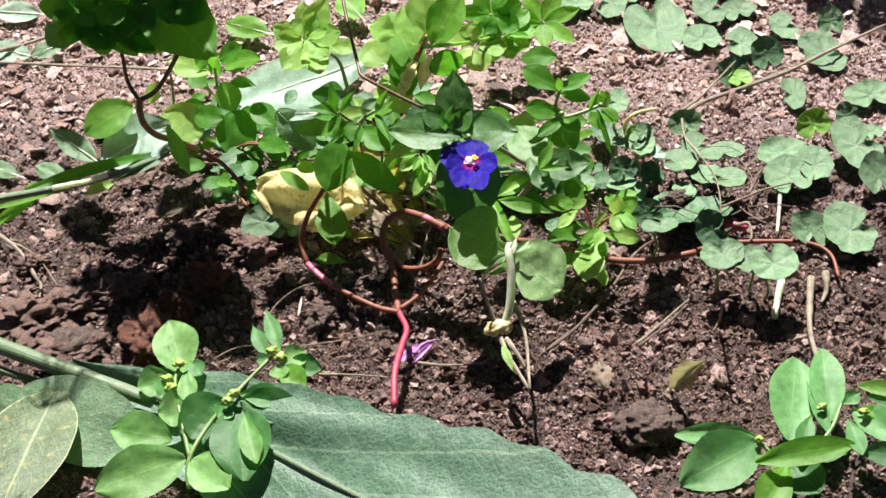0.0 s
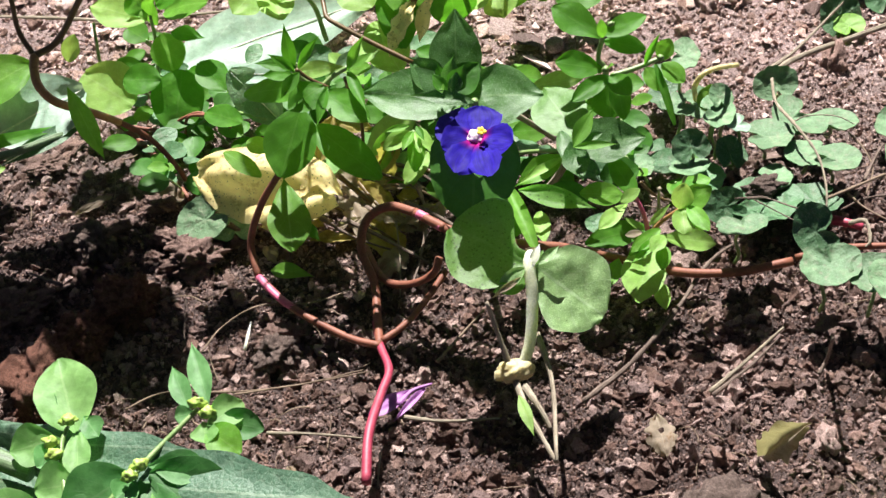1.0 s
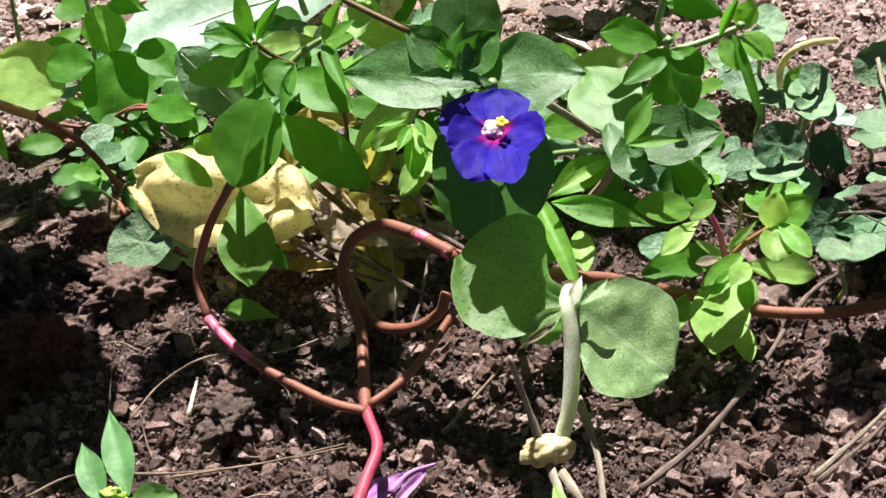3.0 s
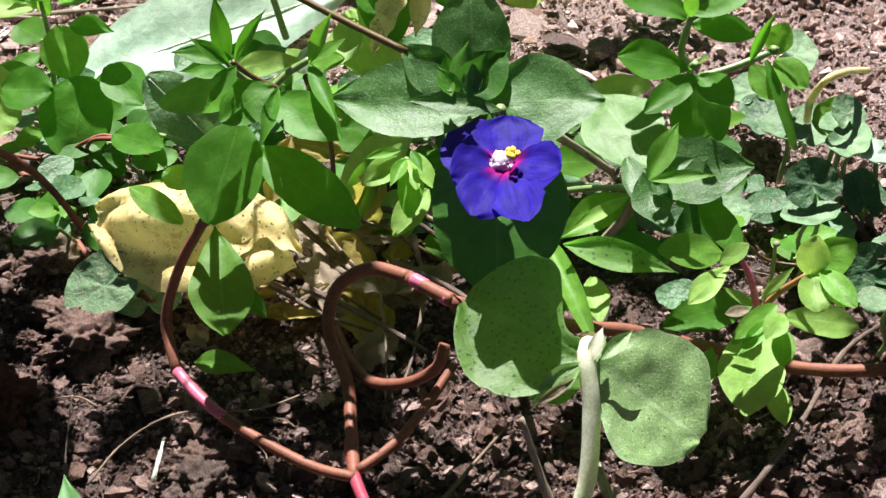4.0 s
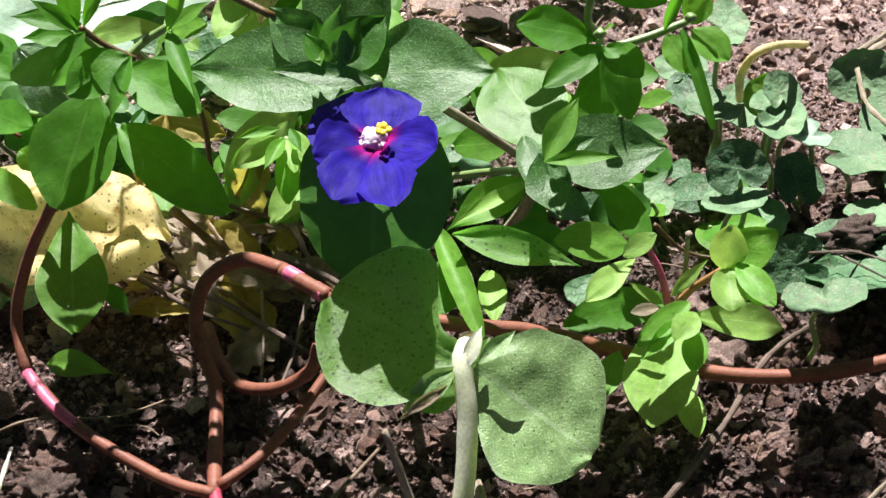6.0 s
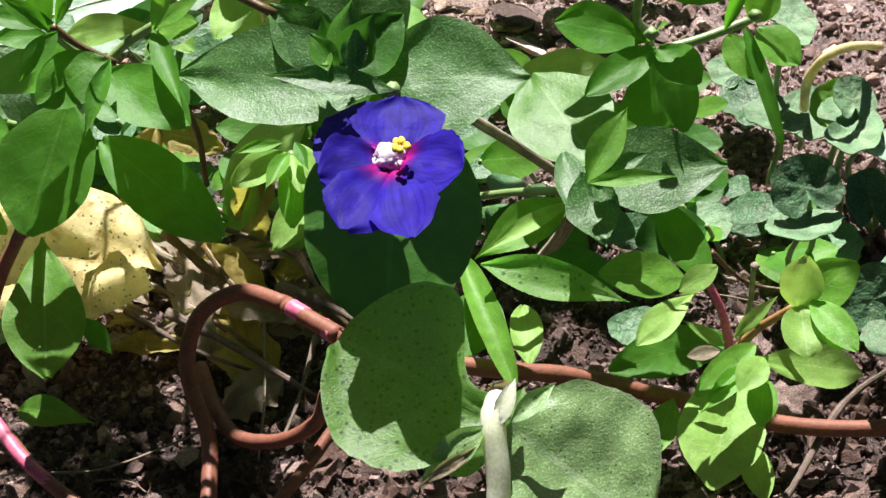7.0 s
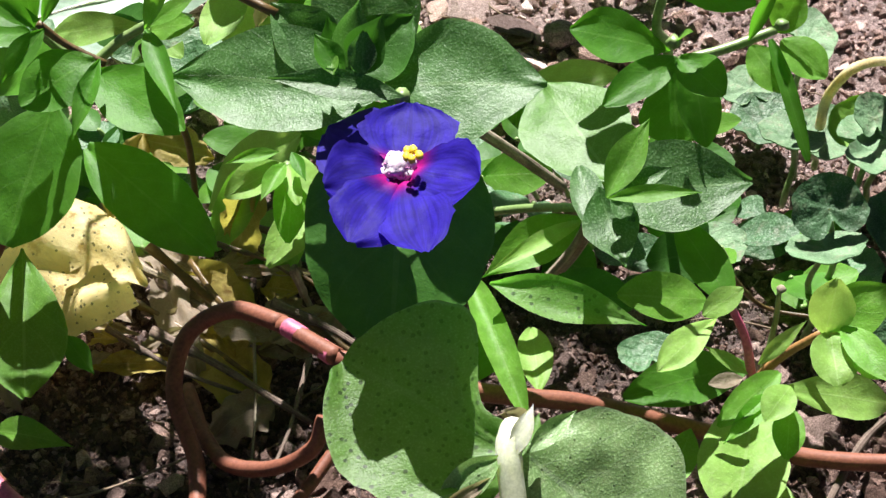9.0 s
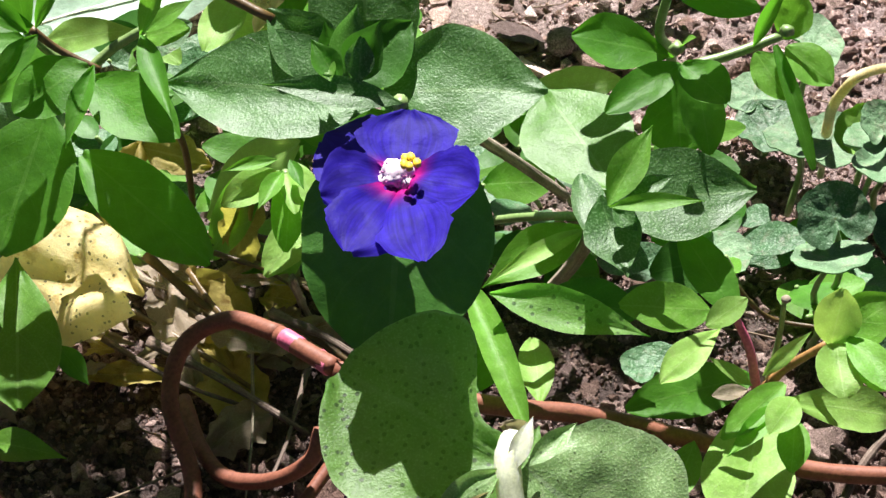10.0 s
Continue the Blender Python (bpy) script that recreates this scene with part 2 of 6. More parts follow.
# darker copy of the seedling leaf with shade put into its colour
M_SOFT_SHADED = leaf_mat("soft_seedling_leaf_shaded", (0.04, 0.14, 0.035), (0.075, 0.20, 0.055), (0.12, 0.25, 0.09), 0.5, 0.35, 0.3, sparkle=0.1, glow=(1.7, 2.2, 1.6))
M_DOCK = leaf_mat("dock_leaf", (0.08, 0.14, 0.058), (0.14, 0.205, 0.092), (0.42, 0.48, 0.26), 0.5, 0.25, 0.4, relief=1.0, sparkle=0.3, rim_light=0.9, quilt=0.5, blotch=(0.28, 0.29, 0.10), net=1.0, vein_count=7.0)
M_YELLOW = leaf_mat("yellow_leaf", (0.80, 0.62, 0.22), (0.92, 0.80, 0.42), (0.8, 0.65, 0.3), 0.6, 0.4, 0.3, spots=0.2, blotch=(0.45, 0.28, 0.07), relief=1.0, quilt=0.45, quilt_size=2.4)
M_OLIVE = leaf_mat("olive_dead_leaf", (0.22, 0.17, 0.04), (0.40, 0.33, 0.10), (0.42, 0.36, 0.16), 0.6, 0.35, 0.2, blotch=(0.16, 0.10, 0.03), quilt=0.4)
M_DRYLEAF = leaf_mat("dry_leaf", (0.18, 0.14, 0.10), (0.34, 0.28, 0.21), (0.38, 0.32, 0.24), 0.7, 0.25, 0.2, blotch=(0.16, 0.09, 0.045), quilt=0.5)
M_PETAL = leaf_mat("petal", (0.020, 0.011, 0.32), (0.042, 0.020, 0.50), (0.022, 0.008, 0.24), 0.6, 0.42, 0.15, throat=True, relief=0.3, sparkle=0.0)
M_MAGENTA = stem_mat("petal_throat", (0.42, 0.0, 0.16), (0.62, 0.02, 0.30), 0.5, 0.4)
M_WHITE = stem_mat("filament_hair", (0.68, 0.50, 0.64), (0.90, 0.78, 0.86), 0.7, 0.2)
M_HAIR = stem_mat("pink_hair", (0.55, 0.10, 0.36), (0.75, 0.38, 0.62), 0.6, 0.2)
M_ANTHER = stem_mat("anther", (0.75, 0.48, 0.02), (0.9, 0.68, 0.06), 0.6, 0.3)
M_RED = stem_mat("red_stem", (0.27, 0.022, 0.05), (0.42, 0.06, 0.10), 0.5)
M_PINK = stem_mat("pink_stem", (0.52, 0.06, 0.15), (0.72, 0.20, 0.30), 0.48)
M_BROWNRED = stem_mat("brown_red_stem", (0.15, 0.05, 0.03), (0.27, 0.10, 0.06), 0.58, spec=0.35)
M_ORANGE = stem_mat("orange_stem", (0.24, 0.12, 0.04), (0.42, 0.23, 0.08), 0.5)
M_DARKSTEM = stem_mat("dark_stem", (0.07, 0.04, 0.015), (0.16, 0.10, 0.03), 0.45)
M_GREENSTEM = stem_mat("green_stem", (0.13, 0.23, 0.06), (0.25, 0.35, 0.13), 0.4)
M_HEART = stem_mat("budding_heart", (0.20, 0.36, 0.05), (0.38, 0.50, 0.10), 0.5)
M_RIBBED = stem_mat("ribbed_stalk", (0.085, 0.145, 0.065), (0.17, 0.24, 0.125), 0.5, 1.2, 0.4, ribs=22.0)
M_WHITESTEM = stem_mat("pale_stem", (0.50, 0.56, 0.34), (0.72, 0.76, 0.56), 0.35, juicy=0.9)
M_STRAW = stem_mat("straw", (0.20, 0.16, 0.11), (0.40, 0.345, 0.26), 0.75, 0.8, 0.2, ribs=9.0)
M_COLLAR = stem_mat("root_collar", (0.40, 0.33, 0.15), (0.60, 0.52, 0.28), 0.6, 1.0, juicy=0.4)
M_TWIG = stem_mat("twig", (0.10, 0.07, 0.055), (0.25, 0.19, 0.155), 0.8, 0.8, 0.2, ribs=10.0)
M_ROOT = stem_mat("root_hair", (0.14, 0.10, 0.07), (0.28, 0.21, 0.15), 0.8, 0.5, 0.2)
M_LILAC = stem_mat("withered_petal", (0.26, 0.08, 0.28), (0.43, 0.19, 0.45), 0.6, 0.6)
# darker than its crumbs: the shade in the gaps is in this colour
M_SOIL = soil_mat("soil", near_tone=0.5, stops=[(0.30, (0.085, 0.066, 0.062)), (0.5, (0.22, 0.175, 0.163)), (0.72, (0.40, 0.335, 0.32))], island=False)
M_CRUMB = soil_mat("soil_crumb", near_tone=0.78, stops=[(0.28, (0.245, 0.20, 0.18)), (0.5, (0.365, 0.305, 0.278)), (0.75, (0.52, 0.45, 0.42))])
M_FLAKE = soil_mat("dry_flake", near_tone=0.85, stops=[(0.28, (0.26, 0.21, 0.185)), (0.5, (0.40, 0.34, 0.31)), (0.75, (0.58, 0.52, 0.49))])
M_CLOD = soil_mat("red_clod", [(0.25, (0.07, 0.032, 0.022)), (0.5, (0.17, 0.08, 0.055)), (0.78, (0.32, 0.18, 0.13))], island=False, near_tone=0.0)
M_STONE = soil_mat("stone", [(0.25, (0.08, 0.062, 0.055)), (0.5, (0.16, 0.122, 0.105)), (0.78, (0.29, 0.23, 0.20))], island=False, near_tone=0.0)
M_PEBBLE = soil_mat("pebble", [(0.25, (0.30, 0.24, 0.24)), (0.6, (0.44, 0.37, 0.37))], island=False, size=4, near_tone=0.0)


# ---- building kit (coordinates in mm) ----
def gz(y):
    """Height of the bed at y: level here, with a low rise far behind."""
    return 0.0 if y < 260 else 14 * math.tanh((y - 260) / 200)


def part(name, verts, faces, material, parent, label="", uvs=None, smooth=True):
    me = bpy.data.meshes.new(name)
    org = parent.matrix_world.translation if parent else Vector()
    o = parent
    org = Vector()
    while o:
        org += o.location
        o = o.parent
    me.from_pydata([(x * MM - org.x, y * MM - org.y, z * MM - org.z) for x, y, z in verts], [], faces)
    me.materials.append(material)
    if uvs is not None:
        lay = me.uv_layers.new(name="UVMap")
        idx = np.empty(len(me.loops), dtype=np.int32)
        me.loops.foreach_get("vertex_index", idx)
        lay.data.foreach_set("uv", np.asarray(uvs, dtype=np.float32)[idx].ravel())
    if smooth:
        me.polygons.foreach_set("use_smooth", [True] * len(me.polygons))
    me.update()
    ob = new(name, me)
    ob.parent = parent
    if label:
        tagged(ob, label)
    return ob


def thing(name, at, label, category, group=""):
    ob = new(name)
    ob.empty_display_size = 0.002
    ob.location = Vector(at) * MM
    return tagged(ob, label, category, group)


def smooth_line(pts, steps=6):
    """A Catmull-Rom line through the given points."""
    pts = [Vector(p) for p in pts]
    if len(pts) < 3:
        return [pts[0].lerp(pts[1], i / steps) for i in range(steps + 1)]
    ext = [pts[0] * 2 - pts[1], *pts, pts[-1] * 2 - pts[-2]]
    out = []
    for i in range(1, len(ext) - 2):
        a, b, c, d = ext[i - 1 : i + 3]
        for k in range(steps):
            t = k / steps
            out.append(0.5 * (2 * b + (c - a) * t + (2 * a - 5 * b + 4 * c - d) * t * t + (3 * b - a - 3 * c + d) * t**3))
    return [*out, pts[-1]]


def tube_mesh(pts, r0, r1, sides=8, steps=6, wob=0.0, flat=1.0, seed=0):
    line = smooth_line(pts, steps)
    rnd = random.Random(seed + len(line))
    verts, faces, uvs = [], [], []
    side = None
    for i, p in enumerate(line):
        d = (line[min(i + 1, len(line) - 1)] - line[max(i - 1, 0)]).normalized()
        if side is None:
            side = d.orthogonal().normalized()
        side = (side - d * side.dot(d)).normalized()
        up = d.cross(side)
        t = i / (len(line) - 1)
        r = (r0 + (r1 - r0) * t) * (1 + wob * (rnd.random() - 0.5))
        for k in range(sides):
            a = 2 * math.pi * k / sides
            verts.append(p + side * math.cos(a) * r + up * math.sin(a) * r * flat)
            uvs.append((t, k / sides))
    n = len(line)
    for i in range(n - 1):
        for k in range(sides):
            j = (k + 1) % sides
            faces.append((i * sides + k, i * sides + j, (i + 1) * sides + j, (i + 1) * sides + k))
    faces.append(tuple(range(sides))[::-1])
    faces.append(tuple((n - 1) * sides + k for k in range(sides)))
    return [tuple(v) for v in verts], faces, uvs


def stem(parent, material, pts, r0, r1=None, name="stem", label="", wob=0.08, sides=8, steps=6, flat=1.0):
    v, f, u = tube_mesh(pts, r0, r0 if r1 is None else r1, sides, steps, wob, flat)
    return part(name, v, f, material, parent, label, u)


SHAPES = {  # where the blade is widest, how full it is, how pointed its tip
    "ovate": (0.80, 0.75, 0.5), "oval": (1.0, 0.60, 0.15), "obovate": (1.45, 0.75, 0.0), "lance": (0.85, 1.1, 0.5),
    "round": (1.0, 0.5, 0.0), "heart": (0.62, 0.6, 0.35), "strap": (1.0, 0.35, 0.2), "petal": (1.55, 0.62, 0.0), "spatula": (1.7, 0.5, 0.0)}
leaf_seed = [0]


def leaf(parent, material, base, tip, width, shape="ovate", fold=0.18, curl=0.10, roll=0.0, ref=(-0.05, -0.53, 0.85), wave=0.065, thick=0.0,
         teeth=0.0, nu=16, nv=8, name="leaf", label="", twist=0.0, bite=0.0, bite_at=0.3):
    """A leaf blade from base to tip, folded along its midrib, arched and a little uneven; bite hollows one half near the base."""
    leaf_seed[0] += 1
    sd = leaf_seed[0] * 7.31
    base, tip = Vector(base), Vector(tip)
    a = tip - base
    length = a.length
    a.normalize()
    n = Vector(ref)
    n = (n - a * n.dot(a)).normalized()
    w = n.cross(a)
    c, s = math.cos(radians(roll)), math.sin(radians(roll))
    w = w * c + a.cross(w) * s
    n = a.cross(w)
    e, f, pt = SHAPES[shape]
    top, uvs = [], []
    for i in range(nu + 1):
        u = i / nu
        u = u - 0.04 * math.sin(2 * math.pi * u)
        g = max(math.sin(math.pi * min(max(u, 0.012), 0.988) ** e), 0.0) ** f
        g *= 1 - pt * max(0, (u - 0.55) / 0.45) ** 2 * 0.55
        tw = twist * u
        wl, nl = w * math.cos(tw) + n * math.sin(tw), n * math.cos(tw) - w * math.sin(tw)
        for j in range(nv + 1):
            v = 2 * j / nv - 1
            edge = abs(v) ** 6
            k = 1 + edge * (0.08 * noise.noise((u * 3 + sd, v, sd)) + 0.035 * noise.noise((u * 11 + sd, v, sd)) + teeth * (abs((u * 13 + sd) % 1 - 0.5) * 2 - 0.5) + teeth * 1.8 * noise.noise((u * 7, v * 2, sd)))
            half = width / 2 * g * k * (1 - abs(bite) * math.exp(-(((u - bite_at) / 0.24) ** 2)) * (v * bite > 0))
            z = fold * half * (abs(v) ** 1.5 - 0.4) - curl * length * (2 * u - 1) ** 2 * 0.5 + curl * length * 0.25
            z += wave * width * (noise.noise((u * 2.2 + sd, v * 1.3, sd * 0.7)) + 0.4 * noise.noise((u * 6 + sd, v * 3, sd * 0.3)))
            top.append(base + a * (u * length) + wl * (v * half) + nl * z)
            uvs.append((u, j / nv))
    if not thick:
        q = nv + 1
        faces = [(i * q + j, i * q + j + 1, (i + 1) * q + j + 1, (i + 1) * q + j) for i in range(nu) for j in range(nv)]
        return part(name, [tuple(p) for p in top], faces, material, parent, label, uvs)
    low = [p - n * thick for p in top]
    verts = [tuple(p) for p in top + low]
    m, q = len(top), nv + 1
    faces = []
    for i in range(nu):
        for j in range(nv):
            k = i * q + j
            faces.append((k, k + 1, k + q + 1, k + q))
            faces.append((m + k, m + k + q, m + k + q + 1, m + k + 1))
    ring = [j for j in range(q)] + [i * q + nv for i in range(1, nu + 1)] + [nu * q + j for j in range(nv - 1, -1, -1)] + [i * q for i in range(nu - 1, 0, -1)]
    nn, nr = len(verts), len(ring)
    verts += [verts[k] for k in ring] + [verts[m + k] for k in ring]
    for k in range(nr):
        d = (k + 1) % nr
        faces.append((nn + d, nn + k, nn + nr + k, nn + nr + d))
    edge_uv = [uvs[k] for k in ring]
    return part(name, verts, faces, material, parent, label, uvs + uvs + edge_uv + edge_uv)


def kidney(parent, material, at, radius, normal=(0, -0.3, 0.95), notch=(0, -1, 0), cup=0.15, squash=0.85, thick=0.12, wave=0.065, petiole=True,
           name="leaf", label=""):
    """A round, notched leaf blade on its own short stalk."""
    leaf_seed[0] += 1
    sd = leaf_seed[0] * 3.77
    at, n = Vector(at), Vector(normal).normalized()
    y = -Vector(notch)
    y = (y - n * y.dot(n)).normalized()
    x = y.cross(n)
    nr, na, veins = 6, 42, 7
    top, uvs = [at + n * 0.0], [(0.0, 0.5)]
    for i in range(1, nr + 1):
        rr = i / nr
        for k in range(na):
            th = 2 * math.pi * (k + 0.5) / na
            d = min(th, 2 * math.pi - th)
            off = abs(((th - math.pi) * veins / (2 * math.pi) + 0.5) % 1 - 0.5)
            r = radius * rr * (1 - 0.6 * math.exp(-((d / 0.26) ** 2))) * (1 - 0.04 * (2 * off) ** 2 + 0.13 * noise.noise((math.cos(th) * 1.3 + sd, math.sin(th) * 1.3, sd)) + 0.05 * noise.noise((math.cos(th) * 6 + sd, math.sin(th) * 6, sd)))
            px, py = r * math.sin(th), -r * math.cos(th) * squash
            z = cup * radius * rr**2 + 1.5 * wave * radius * rr * noise.noise((px / radius * 1.4 + sd, py / radius * 1.4, sd)) + wave * radius * rr * (1.6 * off - 0.4)
            z += 0.05 * radius * noise.noise((px / radius * 5 + sd, py / radius * 5, sd))
            top.append(at + x * px + y * py + n * z)
            uvs.append((rr, 0.5 + off * rr * 0.9))
    m = len(top)
    ring = top[1 + (nr - 1) * na:]
    verts = [tuple(p) for p in top] + [tuple(p - n * thick) for p in top] + [tuple(p) for p in ring] + [tuple(p - n * thick) for p in ring]
    faces = []
    for k in range(na):
        j = (k + 1) % na
        faces += [(0, 1 + k, 1 + j), (m, m + 1 + j, m + 1 + k)]
        for i in range(nr - 1):
            b = 1 + i * na
            faces += [(b + k, b + na + k, b + na + j, b + j), (m + b + k, m + b + j, m + b + na + j, m + b + na + k)]
        b = 2 * m
        faces.append((b + k, b + na + k, b + na + j, b + j))
    edge_uv = uvs[1 + (nr - 1) * na:]
    ob = part(name, verts, faces, material, parent, label, uvs + uvs + edge_uv + edge_uv)
    if petiole:
        g = Vector((at.x + x.x * 1.0, at.y + 2.0, gz(at.y + 2.0) - 0.5))
        low = at - n * thick
        stem(parent, M_GREENSTEM, [low, low.lerp(g, 0.4) - y * 0.9 + x * 0.5, low.lerp(g, 0.75) - x * 0.4, g], 0.28, 0.36, name="petiole", steps=3, sides=6)
    return ob


def lump_mesh(at, size, seed, sub=3, rough=0.35, squash=(1, 1, 0.8)):
    """A weathered lump: a sphere broken up by noise."""
    bm = bmesh.new()
    bmesh.ops.create_icosphere(bm, subdivisions=sub, radius=1.0)
    for v in bm.verts:
        d = v.co.normalized()
        k = 1 + rough * noise.noise(d * 1.5 + Vector((seed, 0, 0))) + rough * 0.6 * noise.noise(d * 4 + Vector((0, seed, 0))) + rough * 0.3 * noise.noise(d * 9 + Vector((0, 0, seed)))
        v.co = Vector((d.x * squash[0], d.y * squash[1], d.z * squash[2])) * k * size + Vector(at)
    verts = [tuple(v.co) for v in bm.verts]
    faces = [tuple(v.index for v in f.verts) for f in bm.faces]
    bm.free()
    return verts, faces


def lump(name, material, at, size, label, category, sub=4, rough=0.35, squash=(1, 1, 0.8), seed=1.0, group=""):
    v, f = lump_mesh(at, size, seed, sub, rough, squash)
    return tagged(part(name, v, f, material, None, smooth=True), label, category, group)


# ---- ground: one sheet, fine where the camera looks, out to the horizon ----
def axis(lo, hi, step, far):
    mid = list(np.arange(lo, hi + step / 2, step))
    out, d = [], step
    x = mid[-1]
    while x < far:
        d *= 1.28
        x += d
        out.append(x)
    low, d, x = [], step, mid[0]
    while x > -far:
        d *= 1.28
        x -= d
        low.append(x)
    return low[::-1] + mid + out


def soil_height(x, y):
    """Relief of the dug bed: humps, clods and crumbs."""
    near = math.exp(-((x / 260) ** 4) - ((y - 40) / 230) ** 4)
    h = gz(y)
    h += near * (1.3 * noise.noise((x / 26, y / 26, 3.1)) + 0.6 * noise.noise((x / 9, y / 9, 7.7)) + 0.8 * abs(noise.noise((x / 3.4, y / 3.4, 1.3))) + 0.6 * noise.noise((x / 1.4, y / 1.4, 5.2)))
    h += (1 - near) * 6 * noise.noise((x / 300, y / 300, 9.0))
    return h - 1.6 * near


xs, ys = axis(-128, 128, 0.65, 60000), axis(-92, 175, 0.65, 60000)
ground_verts = [(x, y, soil_height(x, y)) for y in ys for x in xs]
nx = len(xs)
ground_faces = [(j * nx + i, j * nx + i + 1, (j + 1) * nx + i + 1, (j + 1) * nx + i) for j in range(len(ys) - 1) for i in range(nx - 1)]
ground = part("ground", ground_verts, ground_faces, M_SOIL, None, smooth=False)
tagged(ground, "bare dug garden soil, reddish brown and crumbly", "soil", kind="structure")
rng = np.random.default_rng(5)


def shard_mesh(points, seed, flat=1.0):
    """An angular crumb: the hull of a few random points."""
    bm = bmesh.new()
    rs = random.Random(seed)
    for _ in range(points):
        d = Vector((rs.gauss(0, 1), rs.gauss(0, 1), rs.gauss(0, 1))).normalized() * rs.uniform(0.75, 1.15)
        bm.verts.new((d.x, d.y, d.z * flat))
    hull = bmesh.ops.convex_hull(bm, input=bm.verts)
    bmesh.ops.delete(bm, geom=[g for g in hull["geom_interior"] if isinstance(g, bmesh.types.BMVert)], context="VERTS")
    bm.verts.index_update()
    out = np.array([v.co[:] for v in bm.verts]), np.array([[v.index for v in f.verts] for f in bm.faces])
    bm.free()
    return out


def crumbs(name, count, lo, hi, points, label, box=(-126, 126, -88, 172), sink=0.25, flat=1.0, tilt=6.28, material=None, even=1.1, bumpy=0):
    """Loose crumbs scattered over the bed, joined into one heap."""
    protos = []
    for s in range(16):
        if bumpy:
            v, f = lump_mesh((0, 0, 0), 1.0, s * 3.7, bumpy, 0.9)
            protos.append((np.array(v), np.array(f)))
        else:
            protos.append(shard_mesh(points, s + points * 50, flat))
    vs, fs, off = [], [], 0
    for i in range(count):
        v, f = protos[int(rng.integers(16))]
        x, y = rng.uniform(box[0], box[1]), rng.uniform(box[2], box[3])
        if noise.noise((x / 15, y / 15, 2.0)) < rng.uniform(-even, 0.1):
            continue
        r = lo * (hi / lo) ** (rng.random() ** 2.2)
        q = np.array(Euler((rng.uniform(-tilt, tilt) / 2, rng.uniform(-tilt, tilt) / 2, rng.uniform(0, 6.28))).to_matrix())
        sc = r * rng.uniform((0.7, 0.7, 0.6), (1.3, 1.3, 1.0))
        w = (v * sc) @ q.T + (x, y, soil_height(x, y) + r * sink)
        vs.append(w)
        fs.append(f + off)
        off += len(v)
    ob = part(name, np.concatenate(vs).tolist(), np.concatenate(fs).tolist(), material or M_CRUMB, None, smooth=bumpy > 2)
    return tagged(ob, label, "soil", kind="stuff")


crumbs("soil_crumbs", 110000, 0.17, 0.5, 9, "fine loose pinkish grey soil crumbs", sink=0.35, even=3.0)
crumbs("soil_crumbs", 30000, 0.42, 1.15, 13, "coarse angular pinkish grey soil crumbs on the bed", sink=0.3, even=1.8)
crumbs("soil_crumbs", 64000, 0.15, 0.5, 9, "loose grey-brown soil crumbs of the near bed", box=(-85, 75, -62, 50), sink=0.45, even=9.0)
crumbs("soil_flakes", 3200, 0.45, 1.5, 12, "flat pale flakes of dry soil and bark", sink=0.5, flat=0.2, tilt=0.9, material=M_FLAKE)
crumbs("soil_clods", 260, 1.2, 3.0, 4, "dry lumpy soil clods lying on the bed", sink=0.0, bumpy=3)

crumbs("soil_clods", 1000, 0.65, 2.0, 15, "flaky dry clods among the finer crumbs", box=(-125, -25, -10, 75), sink=0.2, flat=0.6, tilt=1.6, material=M_FLAKE)
crumbs("soil_clods", 1000, 0.5, 1.4, 15, "lumpy dark-toned clods among the finer crumbs", box=(-20, 80, -62, 2), sink=0.2, bumpy=2)


crumbs("soil_clods", 1500, 0.7, 2.0, 16, "lumpy dark-toned clods among the finer crumbs", box=(-70, 95, -66, 14), sink=0.15, bumpy=2)
crumbs("soil_flakes", 1500, 1.0, 3.4, 12, "flat dry plates of soil behind the weeds", box=(-126, 126, 62, 172), sink=0.4, flat=0.25, tilt=1.1, material=M_FLAKE)


def fibres(name, count, label):
    """Fine dry roots and hairs lying loose on the bed."""
    vs, fs, off = [], [], 0
    for i in range(count):
        x, y, th = rng.uniform(-115, 105), rng.uniform(-70, 130), rng.uniform(0, 3.14)
        length, bend = rng.uniform(2, 9), rng.uniform(-0.9, 0.9)
        line = []
        for k in range(4):
            line.append((x, y, soil_height(x, y) + rng.uniform(0.5, 1.4)))
            x += math.cos(th) * length / 3
            y += math.sin(th) * length / 3
            th += bend
        v, f, _ = tube_mesh(line, rng.uniform(0.06, 0.15), 0.05, 4, 3)
        f = [(a[0], a[1], a[2], a[3]) for a in f]
        vs += v
        fs += [tuple(k + off for k in a) for a in f]
        off += len(v)
    return tagged(part(name, vs, fs, M_ROOT, None), label, "roots", kind="stuff")


fibres("root_hairs", 420, "fine dry root hairs scattered over the soil")


def whorl(parent, material, at, radius, count, width, seed, lift=0.15, shape="obovate", ref=(-0.05, -0.53, 0.85), start=0.0):
    """A ring of leaves round the top of a shoot, every leaf a little different."""
    rnd = random.Random(seed)
    at, n = Vector(at), Vector(ref).normalized()
    x = Vector((1, 0, 0))
    y = n.cross(x)
    for k in range(count):
        th = start + 2 * math.pi * (k + rnd.uniform(-0.25, 0.25)) / count
        r = radius * rnd.uniform(0.75, 1.15)
        d = x * math.cos(th) + y * math.sin(th)
        tip = at + d * r + n * r * (lift + rnd.uniform(-0.25, 0.25))
        leaf(parent, material, at + d * r * 0.06, tip, width * rnd.uniform(0.8, 1.15), shape, fold=0.2, curl=rnd.uniform(0.0, 0.14), roll=rnd.uniform(-25, 25), ref=ref)


